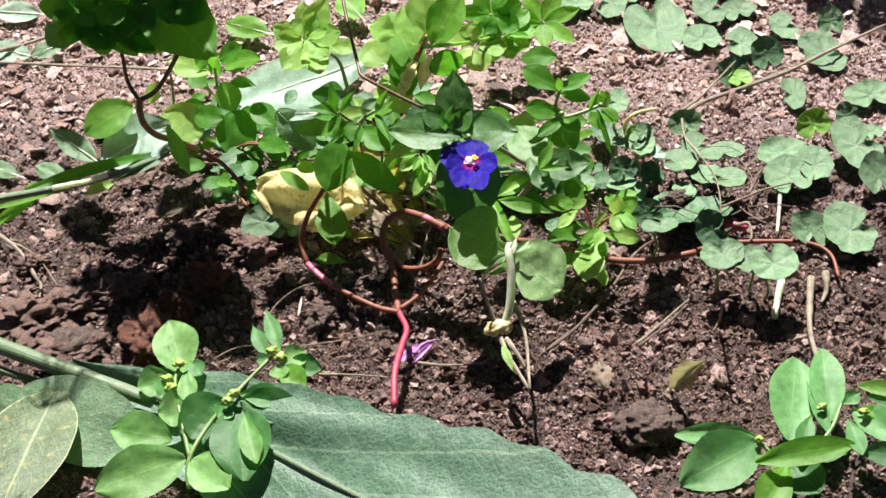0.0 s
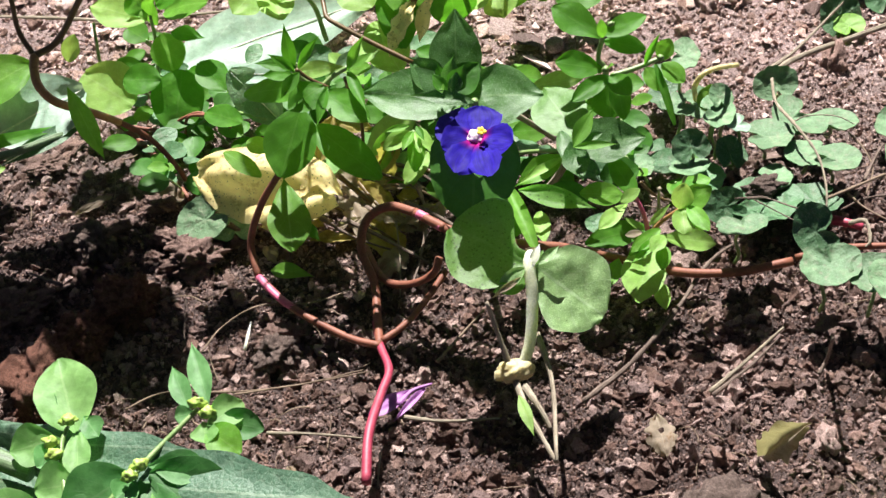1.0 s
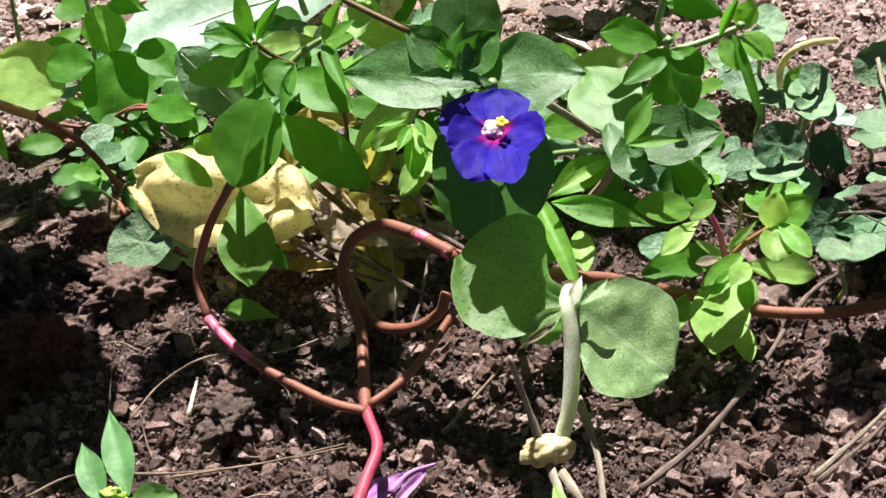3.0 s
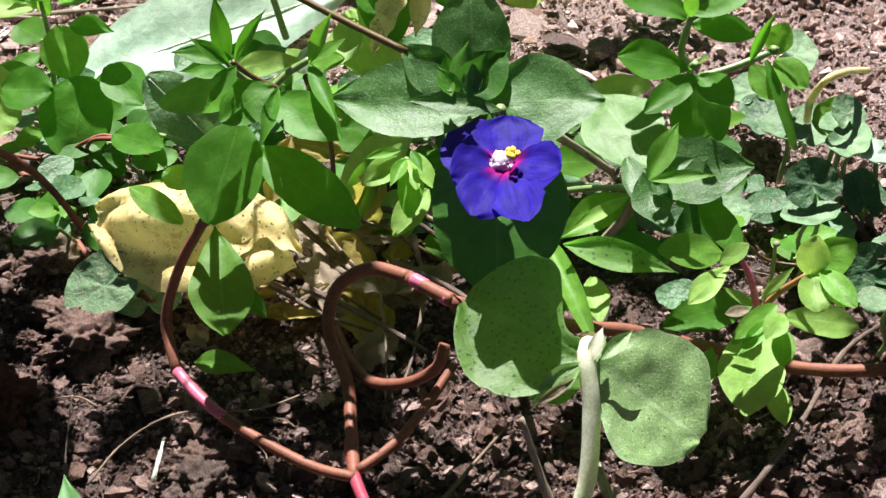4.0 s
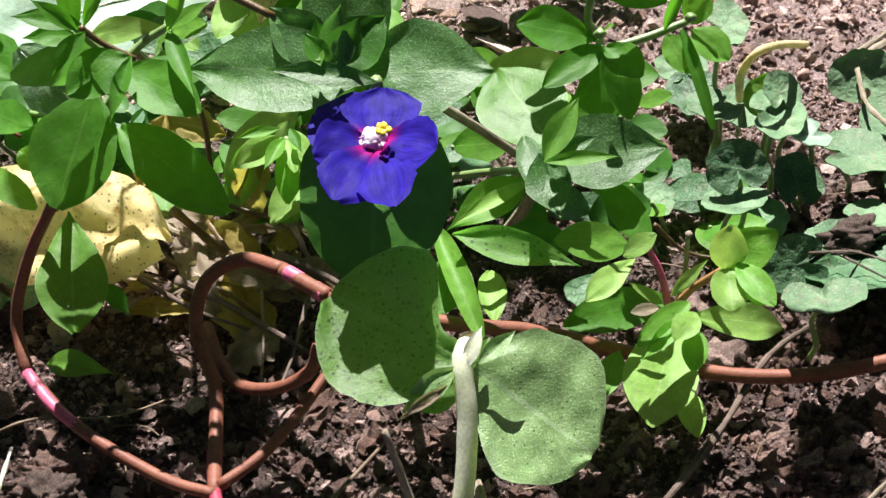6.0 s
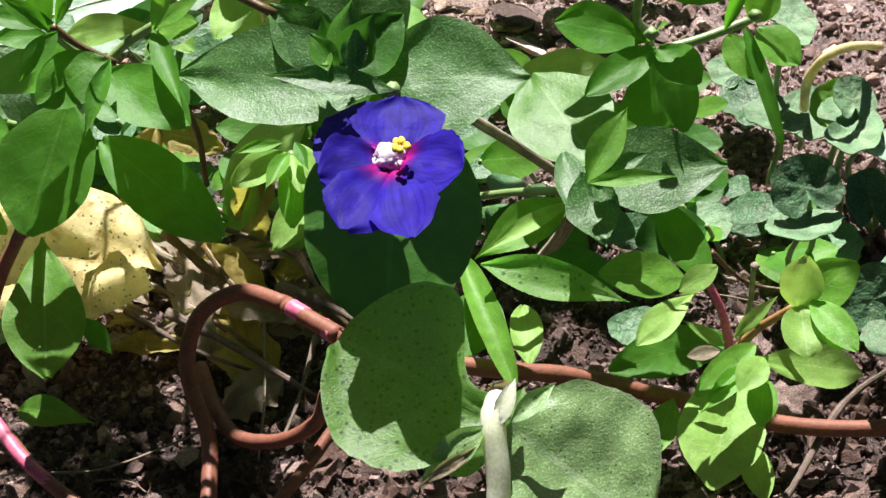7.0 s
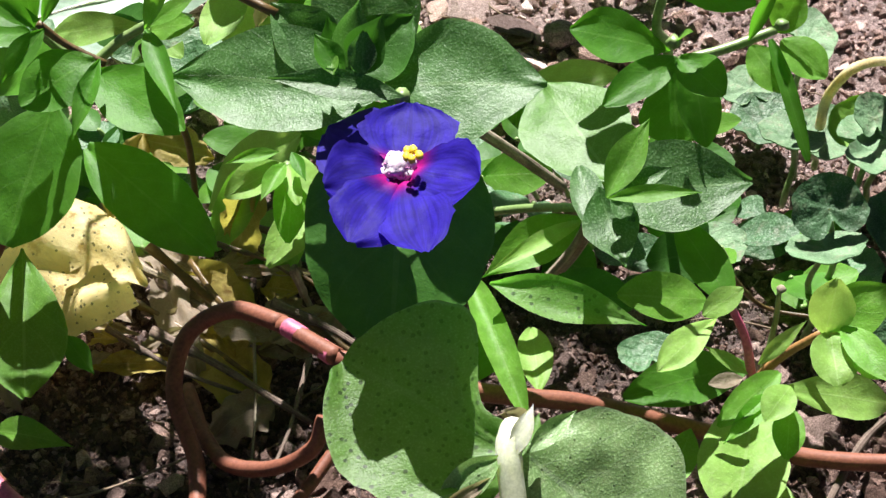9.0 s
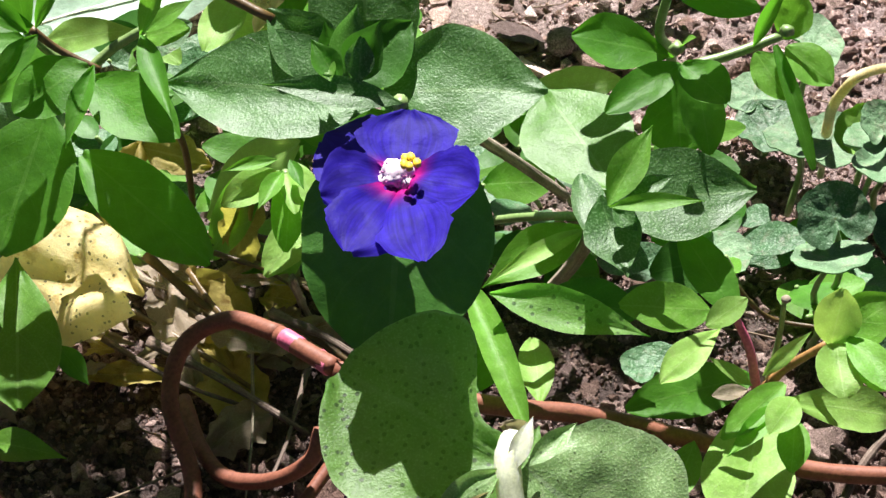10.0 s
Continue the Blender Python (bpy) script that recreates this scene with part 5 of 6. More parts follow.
litter((-73.8, 47.8, 0.8), (-66.7, 50.8, 1.2), 1.8, M_DRYLEAF, "narrow dry leaf scrap on soil")
litter((15.6, -40.1, 0.8), (16.2, -32.0, 1.5), 4.4, M_DRYLEAF, "folded dry leaf on the soil")
litter((29.1, -45.1, 1.5), (33.4, -52.6, 14.5), 5.1, M_DRYLEAF, "shrivelled dry leaf with a ragged edge")
litter((-41.7, -26.6, 0.9), (-40.3, -32.8, 0.8), 2.1, M_DRYLEAF, "small pale dry scrap")
glow = thing("spurge_seedling", (-11.6, 40.9, 10.8), "sunlit spurge shoot with folded young leaves", "weed")
stem(glow, M_GREENSTEM, [(-10.8, 26.9, 20.4), (-11.0, 32.3, 10.2), (-11.3, 33.0, 4.4)], 0.4, 0.4)
leaf(glow, M_LIME, (-11.2, 25.4, 21.6), (-16.6, 23.8, 20.2), 3.2, "oval", fold=0.3)
leaf(glow, M_SPURGE, (-11.0, 25.0, 22.0), (-13.6, 20.8, 21.4), 1.8, "lance", fold=0.4)
leaf(glow, M_LIME, (-10.8, 25.9, 21.1), (-10.5, 21.1, 20.2), 1.5, "strap", fold=0.3)
leaf(glow, M_SPURGE, (-10.3, 25.7, 21.1), (-11.9, 20.5, 16.7), 3.1, "oval")
leaf(glow, M_SPURGE_DARK, (-10.3, 25.3, 22.8), (-9.5, 22.0, 21.8), 1.2, "lance", fold=0.4)
leaf(glow, M_SPURGE, (-11.3, 26.2, 22.4), (-16.1, 25.3, 22.7), 1.3, "lance", fold=0.4)
leaf(glow, M_LIME, (-9.9, 26.5, 21.6), (-8.4, 22.0, 19.1), 2.0, "oval")
leaf(glow, M_LIME, (-8.9, 25.4, 16.8), (-14.0, 20.9, 14.2), 3.7, "oval")
litter((-25.0, 39.3, 2.5), (-14.9, 26.3, 2.0), 7.1, M_OLIVE, "olive-brown dead leaf in the shade")
litter((-21.7, 28.9, 1.5), (-16.2, 17.1, 1.2), 6.2, M_OLIVE, "olive-brown dead leaf in the shade")
litter((-29.2, 44.8, 3.5), (-19.6, 34.3, 3.0), 3.4, M_DRYLEAF, "torn straw-coloured dead leaf strip")
litter((-24.0, 35.4, 3.2), (-19.0, 30.8, 2.8), 1.7, M_DRYLEAF, "torn straw-coloured dead leaf strip")
litter((-24.1, 28.3, 2.5), (-21.4, 30.2, 3.2), 1.3, M_DRYLEAF, "torn straw-coloured dead leaf strip")
litter((-24.0, 40.2, 17.0), (-17.4, 37.4, 15.2), 3.9, M_OLIVE, "withered olive-brown leaf under the spurge")
litter((-31.2, 35.5, 2.5), (-34.6, 31.8, 2.0), 2.6, M_DRYLEAF, "torn straw-coloured dead leaf strip")
litter((-11.4, 49.4, 22.0), (-5.0, 59.8, 25.8), 3.6, M_YELLOW, "long withered yellow leaf beside the bent stem")
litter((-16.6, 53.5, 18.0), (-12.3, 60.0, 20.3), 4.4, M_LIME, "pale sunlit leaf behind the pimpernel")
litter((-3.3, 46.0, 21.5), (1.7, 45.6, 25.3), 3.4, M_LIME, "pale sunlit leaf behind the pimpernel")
pick = random.Random(31)
for k in range(34):
    lx, ly = pick.uniform(-40, -4), pick.uniform(17, 42)
    ly -= 0.2 * lx
    th, ln = pick.gauss(-0.6, 0.6), pick.uniform(4, 10)
    lh = pick.uniform(0.8, 5.0)
    litter((lx, ly, lh), (lx + ln * math.cos(th), ly + ln * math.sin(th), lh + pick.uniform(-0.6, 2.5)), pick.uniform(0.9, 3.2), pick.choice((M_DRYLEAF, M_DRYLEAF, M_OLIVE)), pick.choice(("torn straw-coloured dead leaf strip", "curled dry straw-coloured leaf")))
for k in range(12):
    lx, ly = pick.uniform(-42, -6), pick.uniform(22, 46)
    twig("dark dry stalk under the leaves" if k % 2 else "brown dry stalk under the leaves", M_DARKSTEM if k % 2 else M_TWIG, pick.uniform(0.35, 0.65), [(lx, ly, pick.uniform(4, 9)), (lx + 6, ly - 5, pick.uniform(3, 6)), (lx + 13, ly - pick.uniform(8, 13), pick.uniform(0.8, 3))])
lilac = thing("withered_flower", (-23.6, -17.9, 1.0), "withered lilac flower lying beside the red stem", "flower")
leaf(lilac, M_LILAC, (-19.2, -15.7, 1.4), (-27.9, -19.1, 0.8), 2.9, "obovate", fold=0.5, wave=0.2, name="petal")
leaf(lilac, M_LILAC, (-17.6, -15.5, 1.4), (-24.1, -21.5, 0.8), 1.3, "lance", fold=0.5, wave=0.2, name="petal")
stem(lilac, M_LILAC, [(-22.8, -18.4, 1.2), (-20.1, -16.2, 1.5), (-16.8, -15.6, 1.6)], 0.5, 0.2, name="tube")


# ---- ground ivy of round leaves on the right ----
def ivy(words, *blades):
    plant = thing("dichondra", blades[0][1], words, "creeping weed", "kidney-leaved creepers")
    for colour, at, radius, normal, notch, squash in blades:
        kidney(plant, colour, at, radius * 1.1, normal, notch, squash=min(1.25, squash * 1.2))
    return plant


UP, TOW, LFT, RGT = (-0.02, -0.2, 1), (-0.05, -0.75, 0.7), (-0.4, -0.45, 0.8), (0.3, -0.5, 0.8)
FLAT = (0.03, 0.12, 1)
S_, N_, W_, E_ = (0, -1, 0), (0, 1, 0), (-1, 0.2, 0), (1, 0.1, 0)
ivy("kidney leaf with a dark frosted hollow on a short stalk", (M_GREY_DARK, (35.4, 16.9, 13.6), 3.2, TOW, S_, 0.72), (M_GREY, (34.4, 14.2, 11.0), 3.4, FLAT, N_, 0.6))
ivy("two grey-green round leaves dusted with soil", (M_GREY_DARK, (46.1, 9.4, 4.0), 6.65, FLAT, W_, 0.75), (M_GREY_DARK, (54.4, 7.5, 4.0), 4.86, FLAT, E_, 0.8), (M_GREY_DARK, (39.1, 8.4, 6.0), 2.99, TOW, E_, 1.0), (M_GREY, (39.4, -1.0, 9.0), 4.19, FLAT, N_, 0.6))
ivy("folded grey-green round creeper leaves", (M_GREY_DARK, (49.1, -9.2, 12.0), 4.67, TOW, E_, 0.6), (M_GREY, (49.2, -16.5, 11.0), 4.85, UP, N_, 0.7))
ivy("grey-green round leaf low over the soil", (M_GREY, (58.8, -23.5, 11.6), 5.25, UP, N_, 0.75), (M_GREY, (55.3, -19.9, 10.4), 3.88, UP, E_, 0.8))
ivy("broad lobed grey-green creeper leaf", (M_GREY, (76.0, 15.3, 3.0), 5.4, UP, S_, 0.85), (M_GREY, (83.4, 17.6, 3.4), 5.0, UP, W_, 0.7), (M_GREY, (77.1, 24.0, 3.5), 5.71, UP, S_, 0.6))
ivy("broad dark round leaf on soil", (M_GREY, (82.9, -8.0, 3.0), 7.4, UP, E_, 0.62), (M_GREY, (74.5, -4.5, 2.6), 5.2, RGT, S_, 0.7))
ivy("pale green round leaves in the sun", (M_GREY, (51.7, 25.0, 6.0), 4.58, FLAT, W_, 0.75), (M_GREY, (61.0, 14.9, 6.0), 4.30, FLAT, W_, 0.75), (M_GREY, (56.8, 18.9, 5.0), 4.07, FLAT, E_, 0.8), (M_GREY, (63.2, 27.5, 4.0), 5.55, FLAT, S_, 0.6), (M_GREY, (58.0, 31.7, 4.0), 4.48, UP, E_, 0.6), (M_GREY, (58.0, 41.3, 5.0), 3.81, TOW, S_, 0.7))
ivy("small lime and grey round leaves", (M_LIME, (88.6, 32.9, 3.5), 4.04, TOW, S_, 0.7), (M_GREY, (97.3, 33.1, 4.0), 2.79, TOW, S_, 0.95), (M_GREY, (101.4, 25.8, 3.0), 2.53, UP, S_, 0.8))
ivy("grey-green broad leaf in the sun", (M_GREY, (95.6, 22.0, 3.0), 7.77, UP, E_, 0.55), (M_GREY, (96.3, 8.6, 3.5), 5.17, RGT, S_, 0.9))
ivy("grey-green broad leaf at the bed's edge", (M_GREY, (107.4, 43.0, 1.0), 5.99, UP, S_, 0.6))
ivy("large ragged grey-green leaf with a dark stain", (M_GREY, (65.1, 90.5, 0.4), 7.82, UP, N_, 1.2))
ivy("cluster of small grey-green leaves", (M_GREY, (74.7, 80.8, 1.0), 4.54, UP, S_, 0.9), (M_GREY, (80.3, 92.2, 2.0), 5.41, UP, E_, 0.6), (M_GREY, (87.9, 90.7, 1.0), 4.62, UP, S_, 0.7))
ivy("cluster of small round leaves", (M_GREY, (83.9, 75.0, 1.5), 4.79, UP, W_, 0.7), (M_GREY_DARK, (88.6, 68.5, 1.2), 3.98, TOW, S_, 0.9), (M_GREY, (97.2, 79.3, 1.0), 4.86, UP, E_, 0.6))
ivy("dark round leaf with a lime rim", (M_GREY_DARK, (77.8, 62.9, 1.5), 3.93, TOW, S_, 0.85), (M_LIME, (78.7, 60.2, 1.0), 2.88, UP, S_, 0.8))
ivy("small grey-green round leaves beside the straw", (M_GREY, (103.0, 63.0, 1.0), 6.12, UP, E_, 0.7), (M_GREY, (109.1, 76.6, 2.0), 3.51, TOW, S_, 0.9), (M_GREY, (102.4, 69.7, 1.0), 4.56, UP, S_, 0.6))
ivy("flat grey-green leaf on the soil", (M_GREY, (89.6, 50.1, 0.5), 5.22, UP, W_, 0.5))
ivy("small grey-green leaves at the bed's edge", (M_GREY, (47.1, 107.9, 1.0), 4.61, UP, S_, 0.7), (M_GREY, (56.3, 105.7, 1.0), 5.98, UP, W_, 0.6), (M_GREY, (65.2, 108.7, 1.0), 5.48, UP, S_, 0.7))
ivy("young pale leaf beside the hooked stalk", (M_LIME, (43.8, 33.7, 10.0), 2.47, TOW, E_, 0.8), (M_GREY, (44.7, 31.2, 12.1), 2.16, RGT, S_, 0.9))
ivy("flat grey-green leaf beneath the spurge", (M_GREY, (42.8, 39.4, 5.0), 3.78, UP, W_, 0.55), (M_GREY_DARK, (38.4, 44.8, 4.0), 3.48, UP, E_, 0.8))
ivy("pale leaf with a white rim", (M_GREY, (43.2, 27.5, 11.0), 5.47, FLAT, W_, 0.45), (M_GREY, (37.7, 34.2, 9.0), 4.17, FLAT, E_, 0.5), (M_PALE, (45.8, 24.2, 10.5), 3.17, FLAT, E_, 0.5), (M_GREY, (40.2, 38.2, 17.4), 3.50, UP, W_, 0.6))
ivy("pale round leaf behind the spurge", (M_GREY, (38.1, 49.7, 5.0), 3.01, UP, S_, 0.8), (M_GREY, (28.4, 27.8, 2.5), 2.81, UP, S_, 0.8), (M_GREY_DARK, (18.6, 14.8, 1.9), 2.80, UP, S_, 0.6))
# dark blades here stand for the deep shade among the creepers
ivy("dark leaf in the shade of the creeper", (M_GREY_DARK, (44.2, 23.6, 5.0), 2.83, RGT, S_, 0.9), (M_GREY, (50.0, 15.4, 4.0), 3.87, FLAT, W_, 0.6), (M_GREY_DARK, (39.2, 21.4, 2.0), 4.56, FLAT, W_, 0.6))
ivy("heart-shaped grey-green leaf beside the yellow leaf", (M_GREY, (-49.8, 34.7, 4.0), 4.00, LFT, E_, 1.1), (M_GREY_DARK, (-44.8, 33.1, 2.0), 3.87, UP, S_, 0.8))

lump("brown_clod", M_STONE, (47.2, 13.0, 5.0), 2.3, "crumbs of soil lying on a creeper leaf", "clod", sub=4, rough=0.8, squash=(1.3, 0.8, 0.45), seed=8.1)
hook = thing("hooked_stalk", (43.1, 41.2, 5.6), "pale yellow stalk bent over like a hook", "stalk")
stem(hook, M_COLLAR, [(42.6, 40.2, 5.6), (40.4, 32.3, 14.5), (41.3, 29.3, 19.1), (44.7, 31.9, 17.9), (50.2, 39.1, 12.4)], 0.52, 0.45)
creeper = thing("creeping_stalk", (56.5, -0.3, 1.0), "reddish creeping runner with bare pale side stalks", "stalk")
stem(creeper, M_RED, [(56.8, 4.9, 1.5), (58.9, 2.7, 2.0), (61.1, 1.6, 1.4)], 0.9, 0.7)
stem(creeper, M_BROWNRED, [(47.7, -3.3, 2.0), (55.5, -3.1, 2.0), (66.3, -5.3, 1.6), (73.5, -8.3, 1.5), (76.6, -12.8, 1.0), (75.8, -20.1, 0.4)], 0.6, 0.4)
stem(creeper, M_WHITESTEM, [(62.3, -19.7, 2.6), (59.8, -24.2, 1.2), (57.6, -28.9, 0.4)], 0.9, 0.7, name="pale_stalk")
stem(creeper, M_STRAW, [(69.2, -20.0, 2.0), (64.7, -31.6, 1.2), (62.8, -38.2, 0.8), (62.0, -45.3, 0.4)], 0.8, 0.6, name="pale_stalk", wob=0.4)
stem(creeper, M_STRAW, [(73.1, -18.7, 1.6), (71.7, -23.3, 0.7), (69.2, -27.1, 0.4)], 0.9, 0.4, name="pale_stalk", wob=0.4)
stem(creeper, M_WHITESTEM, [(72.6, 11.1, 2.0), (70.3, 5.3, 1.0), (67.8, -0.9, 0.4)], 0.5, 0.4, name="pale_stalk")

twig("long dry straw lying across the soil", M_STRAW, 0.75, [(60.7, 48.2, 3.0), (67.5, 51.7, 2.6), (89.2, 56.6, 3.0), (105.0, 62.3, 3.5), (134.5, 72.9, 4.0)])
twig("thin dry straw lying on the soil", M_STRAW, 0.5, [(59.3, 48.7, 3.0), (66.5, 54.2, 2.5), (81.3, 66.4, 4.0)])
twig("pale root hanging over the creeper leaves", M_STRAW, 0.42, [(57.4, 41.5, 6.0), (55.6, 32.9, 7.0), (56.0, 22.9, 9.0), (56.8, 13.5, 9.5), (55.5, 4.4, 9.0), (53.8, -0.2, 6.0)])
twig("thin dark root across the creeper leaf", M_TWIG, 0.22, [(40.8, 8.9, 7.0), (45.4, 7.7, 7.0), (48.9, 4.4, 7.0), (53.8, -0.6, 7.0)])
twig("thin dark root across the creeper leaf", M_TWIG, 0.2, [(43.6, 7.7, 7.2), (45.7, 4.8, 7.0), (48.8, 0.1, 7.0)])
twig("dry brown root lying among the creepers", M_ROOT, 0.4, [(55.8, 5.4, 6.0), (61.6, 8.1, 5.0), (68.7, 11.1, 4.0), (76.6, 12.9, 3.0)])
twig("thin brown root lying among the creepers", M_ROOT, 0.3, [(61.0, 9.2, 3.0), (62.7, 5.2, 2.5), (65.7, 1.1, 2.0)])
twig("thin brown root lying among the creepers", M_TWIG, 0.28, [(58.9, 6.4, 2.0), (63.5, 7.5, 2.5), (69.3, 6.9, 2.5), (74.6, 4.7, 2.0)])
twig("thin brown root lying among the creepers", M_ROOT, 0.25, [(66.7, 25.5, 3.0), (67.7, 20.5, 3.0), (67.5, 14.8, 2.5), (64.2, 9.0, 2.0)])
twig("brown root running down the soil", M_TWIG, 0.55, [(65.1, 12.2, 2.5), (68.1, 16.4, 3.0), (71.3, 20.5, 3.0)])
twig("bent brown root beside the red runner", M_STRAW, 0.6, [(58.2, 0.4, 4.0), (60.6, -1.1, 5.0), (60.1, -4.8, 4.0), (59.2, -5.2, 3.0)])
twig("pale hair root among the leaves", M_STRAW, 0.18, [(56.9, 26.6, 7.0), (59.6, 26.8, 7.5), (64.4, 25.8, 7.0), (67.8, 24.7, 5.0)])
twig("brown twig with a pink tip", M_TWIG, 0.6, [(6.0, -25.2, 0.6), (15.3, -19.4, 1.2), (25.4, -9.7, 1.6), (33.9, 0.3, 1.6), (41.5, 4.7, 1.5)])
twig("split dry straw lying on the soil", M_STRAW, 0.5, [(25.7, -28.7, 0.6), (33.0, -24.1, 1.2), (40.9, -18.5, 1.4)])
twig("split dry straw lying on the soil", M_TWIG, 0.45, [(26.0, -29.4, 0.5), (33.3, -25.1, 0.9), (39.3, -20.6, 1.1)])
twig("short brown twig standing in the soil", M_TWIG, 0.7, [(43.2, -29.5, 0.4), (44.9, -28.6, 3.0), (42.1, -38.6, 17.0)])
twig("dry straw among the grass", M_STRAW, 0.6, [(-114.5, 128.8, 3.0), (-94.1, 120.3, 3.0), (-74.3, 113.2, 2.5), (-56.6, 106.2, 2.0)])
twig("dry straw among the grass", M_STRAW, 0.9, [(-114.5, 133.1, 3.0), (-105.0, 134.3, 3.0), (-96.6, 136.6, 3.0)])
twig("dry straw lying near the spurge", M_STRAW, 0.5, [(-67.8, 110.8, 1.4), (-44.6, 106.6, 1.5), (-31.5, 104.7, 1.5)])
twig("bent dry straw lying on the soil", M_STRAW, 0.7, [(-116.0, 55.2, 2.0), (-109.4, 45.4, 1.8), (-105.4, 33.8, 1.5), (-104.4, 27.7, 1.2), (-109.4, 10.1, 0.6)])
twig("thin dry straw lying on the soil", M_STRAW, 0.35, [(-113.5, 51.5, 1.5), (-105.4, 42.4, 1.5), (-100.4, 29.6, 1.2)])
twig("thin pale root lying on the soil", M_ROOT, 0.3, [(-108.6, 28.7, 1.2), (-101.7, 29.3, 1.4), (-90.6, 24.8, 1.0)])
twig("brown dry stalk under the leaves", M_TWIG, 0.8, [(-34.0, 48.0, 5.0), (-27.5, 39.8, 4.0), (-22.9, 32.8, 3.5), (-18.3, 26.8, 3.5)])
twig("straw-coloured dry stalk under the leaves", M_STRAW, 0.7, [(-30.6, 46.6, 5.0), (-26.4, 37.7, 4.0), (-21.2, 32.5, 4.1), (-19.2, 29.2, 3.5)])
twig("dark dry stalk under the leaves", M_DARKSTEM, 0.5, [(-21.4, 35.8, 5.0), (-19.1, 30.1, 4.0), (-16.3, 26.1, 3.5), (-13.0, 22.1, 3.0)])
twig("dark dry stalk under the leaves", M_DARKSTEM, 0.3, [(-18.0, 22.7, 16.2), (-13.9, 21.7, 14.2), (-11.0, 30.6, 4.0)])
twig("pale dry stalk beside the dark leaf", M_STRAW, 0.6, [(-11.8, 19.8, 14.3), (-10.7, 26.9, 4.0), (-8.9, 21.5, 4.0)])
twig("hanging dark root in the stem loop", M_TWIG, 0.45, [(-11.7, 19.7, 4.0), (-14.3, 12.8, 2.5), (-16.5, 8.0, 2.0)])
twig("hanging dry root in the stem loop", M_STRAW, 0.28, [(-16.3, 24.3, 4.0), (-17.2, 15.0, 2.6), (-18.6, 6.4, 2.0)])
twig("thin pale root across the red stem", M_ROOT, 0.3, [(-53.4, 3.4, 0.8), (-48.8, 8.3, 1.6), (-42.1, 8.5, 4.2), (-33.3, 8.7, 2.4), (-25.4, 10.5, 2.5), (-22.8, 10.7, 3.2)])
twig("thin pale root on the soil", M_ROOT, 0.22, [(-66.6, -6.6, 0.8), (-59.9, -4.7, 1.0), (-49.6, -7.3, 0.8), (-38.5, -8.9, 0.8), (-27.1, -8.4, 0.8)])
twig("thin pale root on the soil", M_ROOT, 0.2, [(-48.8, -8.2, 0.8), (-34.7, -8.9, 0.7), (-26.2, -9.0, 0.8)])
twig("thin dark root on the soil", M_TWIG, 0.22, [(-54.9, 19.0, 0.6), (-55.8, 7.0, 0.8), (-54.0, 1.0, 0.6), (-54.0, -1.8, 0.6)])
twig("short white twig on the soil", M_WHITESTEM, 0.55, [(-46.0, 2.3, 0.6), (-44.3, 7.7, 1.6)])
twig("thin straw beside the red stem", M_STRAW, 0.35, [(-44.3, -18.2, 0.6), (-36.4, -20.9, 0.8), (-29.5, -23.7, 0.7)])
twig("thin straw beside the red stem", M_STRAW, 0.45, [(-22.3, -20.8, 0.6), (-16.3, -23.6, 0.8), (-7.6, -25.4, 0.7)])
twig("thin straw beside the red stem", M_STRAW, 0.35, [(-27.1, -27.4, 0.6), (-27.9, -31.1, 0.8), (-28.6, -34.3, 0.4)])
twig("dark root under the round leaves", M_ROOT, 0.35, [(-15.1, -9.8, 0.6), (-10.5, -5.5, 1.2), (-5.3, -0.9, 2.0)])
twig("short brown root fragment on the soil", M_TWIG, 0.45, [(-76.4, 28.1, 0.8), (-79.7, 30.7, 1.0), (-82.3, 33.3, 0.8)])
twig("dark stalk near the seedling", M_DARKSTEM, 0.35, [(25.5, 13.4, 10.8), (29.4, 15.7, 4.5), (34.1, 13.4, 4.0)])
twig("thin dark stalk over the round leaf", M_TWIG, 0.3, [(42.0, 5.2, 9.6), (48.0, 10.7, 4.0), (51.8, 8.4, 3.5)])

rib = thing("weed_stalk", (-110.3, 47.5, 15.4), "thick pale green weed stalk lying over the soil", "weed")
stem(rib, M_RIBBED, [(-124.0, 35.5, 25.1), (-108.0, 32.6, 26.9), (-92.4, 36.0, 24.3), (-81.9, 42.5, 20.5), (-71.6, 49.4, 17.7)], 1.0, 0.7, sides=12)
stem(rib, M_WHITESTEM, [(-95.7, 32.7, 26.9), (-88.3, 35.1, 25.3), (-83.7, 40.7, 21.8)], 0.7, 0.5, name="ridge")
leaf(rib, M_SPURGE, (-113.7, 40.3, 13.2), (-100.0, 38.4, 20.9), 2.9, "lance", fold=0.4)
leaf(rib, M_SPURGE_DARK, (-105.9, 36.8, 24.4), (-67.3, 52.4, 17.9), 3.2, "lance", fold=0.3)
leaf(rib, M_SPURGE, (-113.9, 41.6, 18.0), (-94.2, 38.5, 21.5), 2.5, "lance", fold=0.4)
leaf(rib, M_LIME, (-82.9, 46.7, 15.2), (-90.0, 42.9, 15.9), 2.9, "oval", fold=0.3)

# ---- stones and clods ----
lump("red_clod", M_CLOD, (-79.3, 3.4, 0.4), 6.92, "crumbly brick-red clod half in shade", "clod", sub=5, rough=0.5, squash=(0.9, 1.2, 0.75), seed=3.3)
lump("red_clod", M_CLOD, (-73.5, 12.7, 1.5), 4.49, "small crumbly brick-red clod of earth", "clod", sub=5, rough=0.5, seed=5.3)
lump("red_clod", M_CLOD, (-65.9, 20.2, 0.5), 5.65, "brick-red clod in the shade", "clod", sub=5, rough=0.5, seed=9.3)
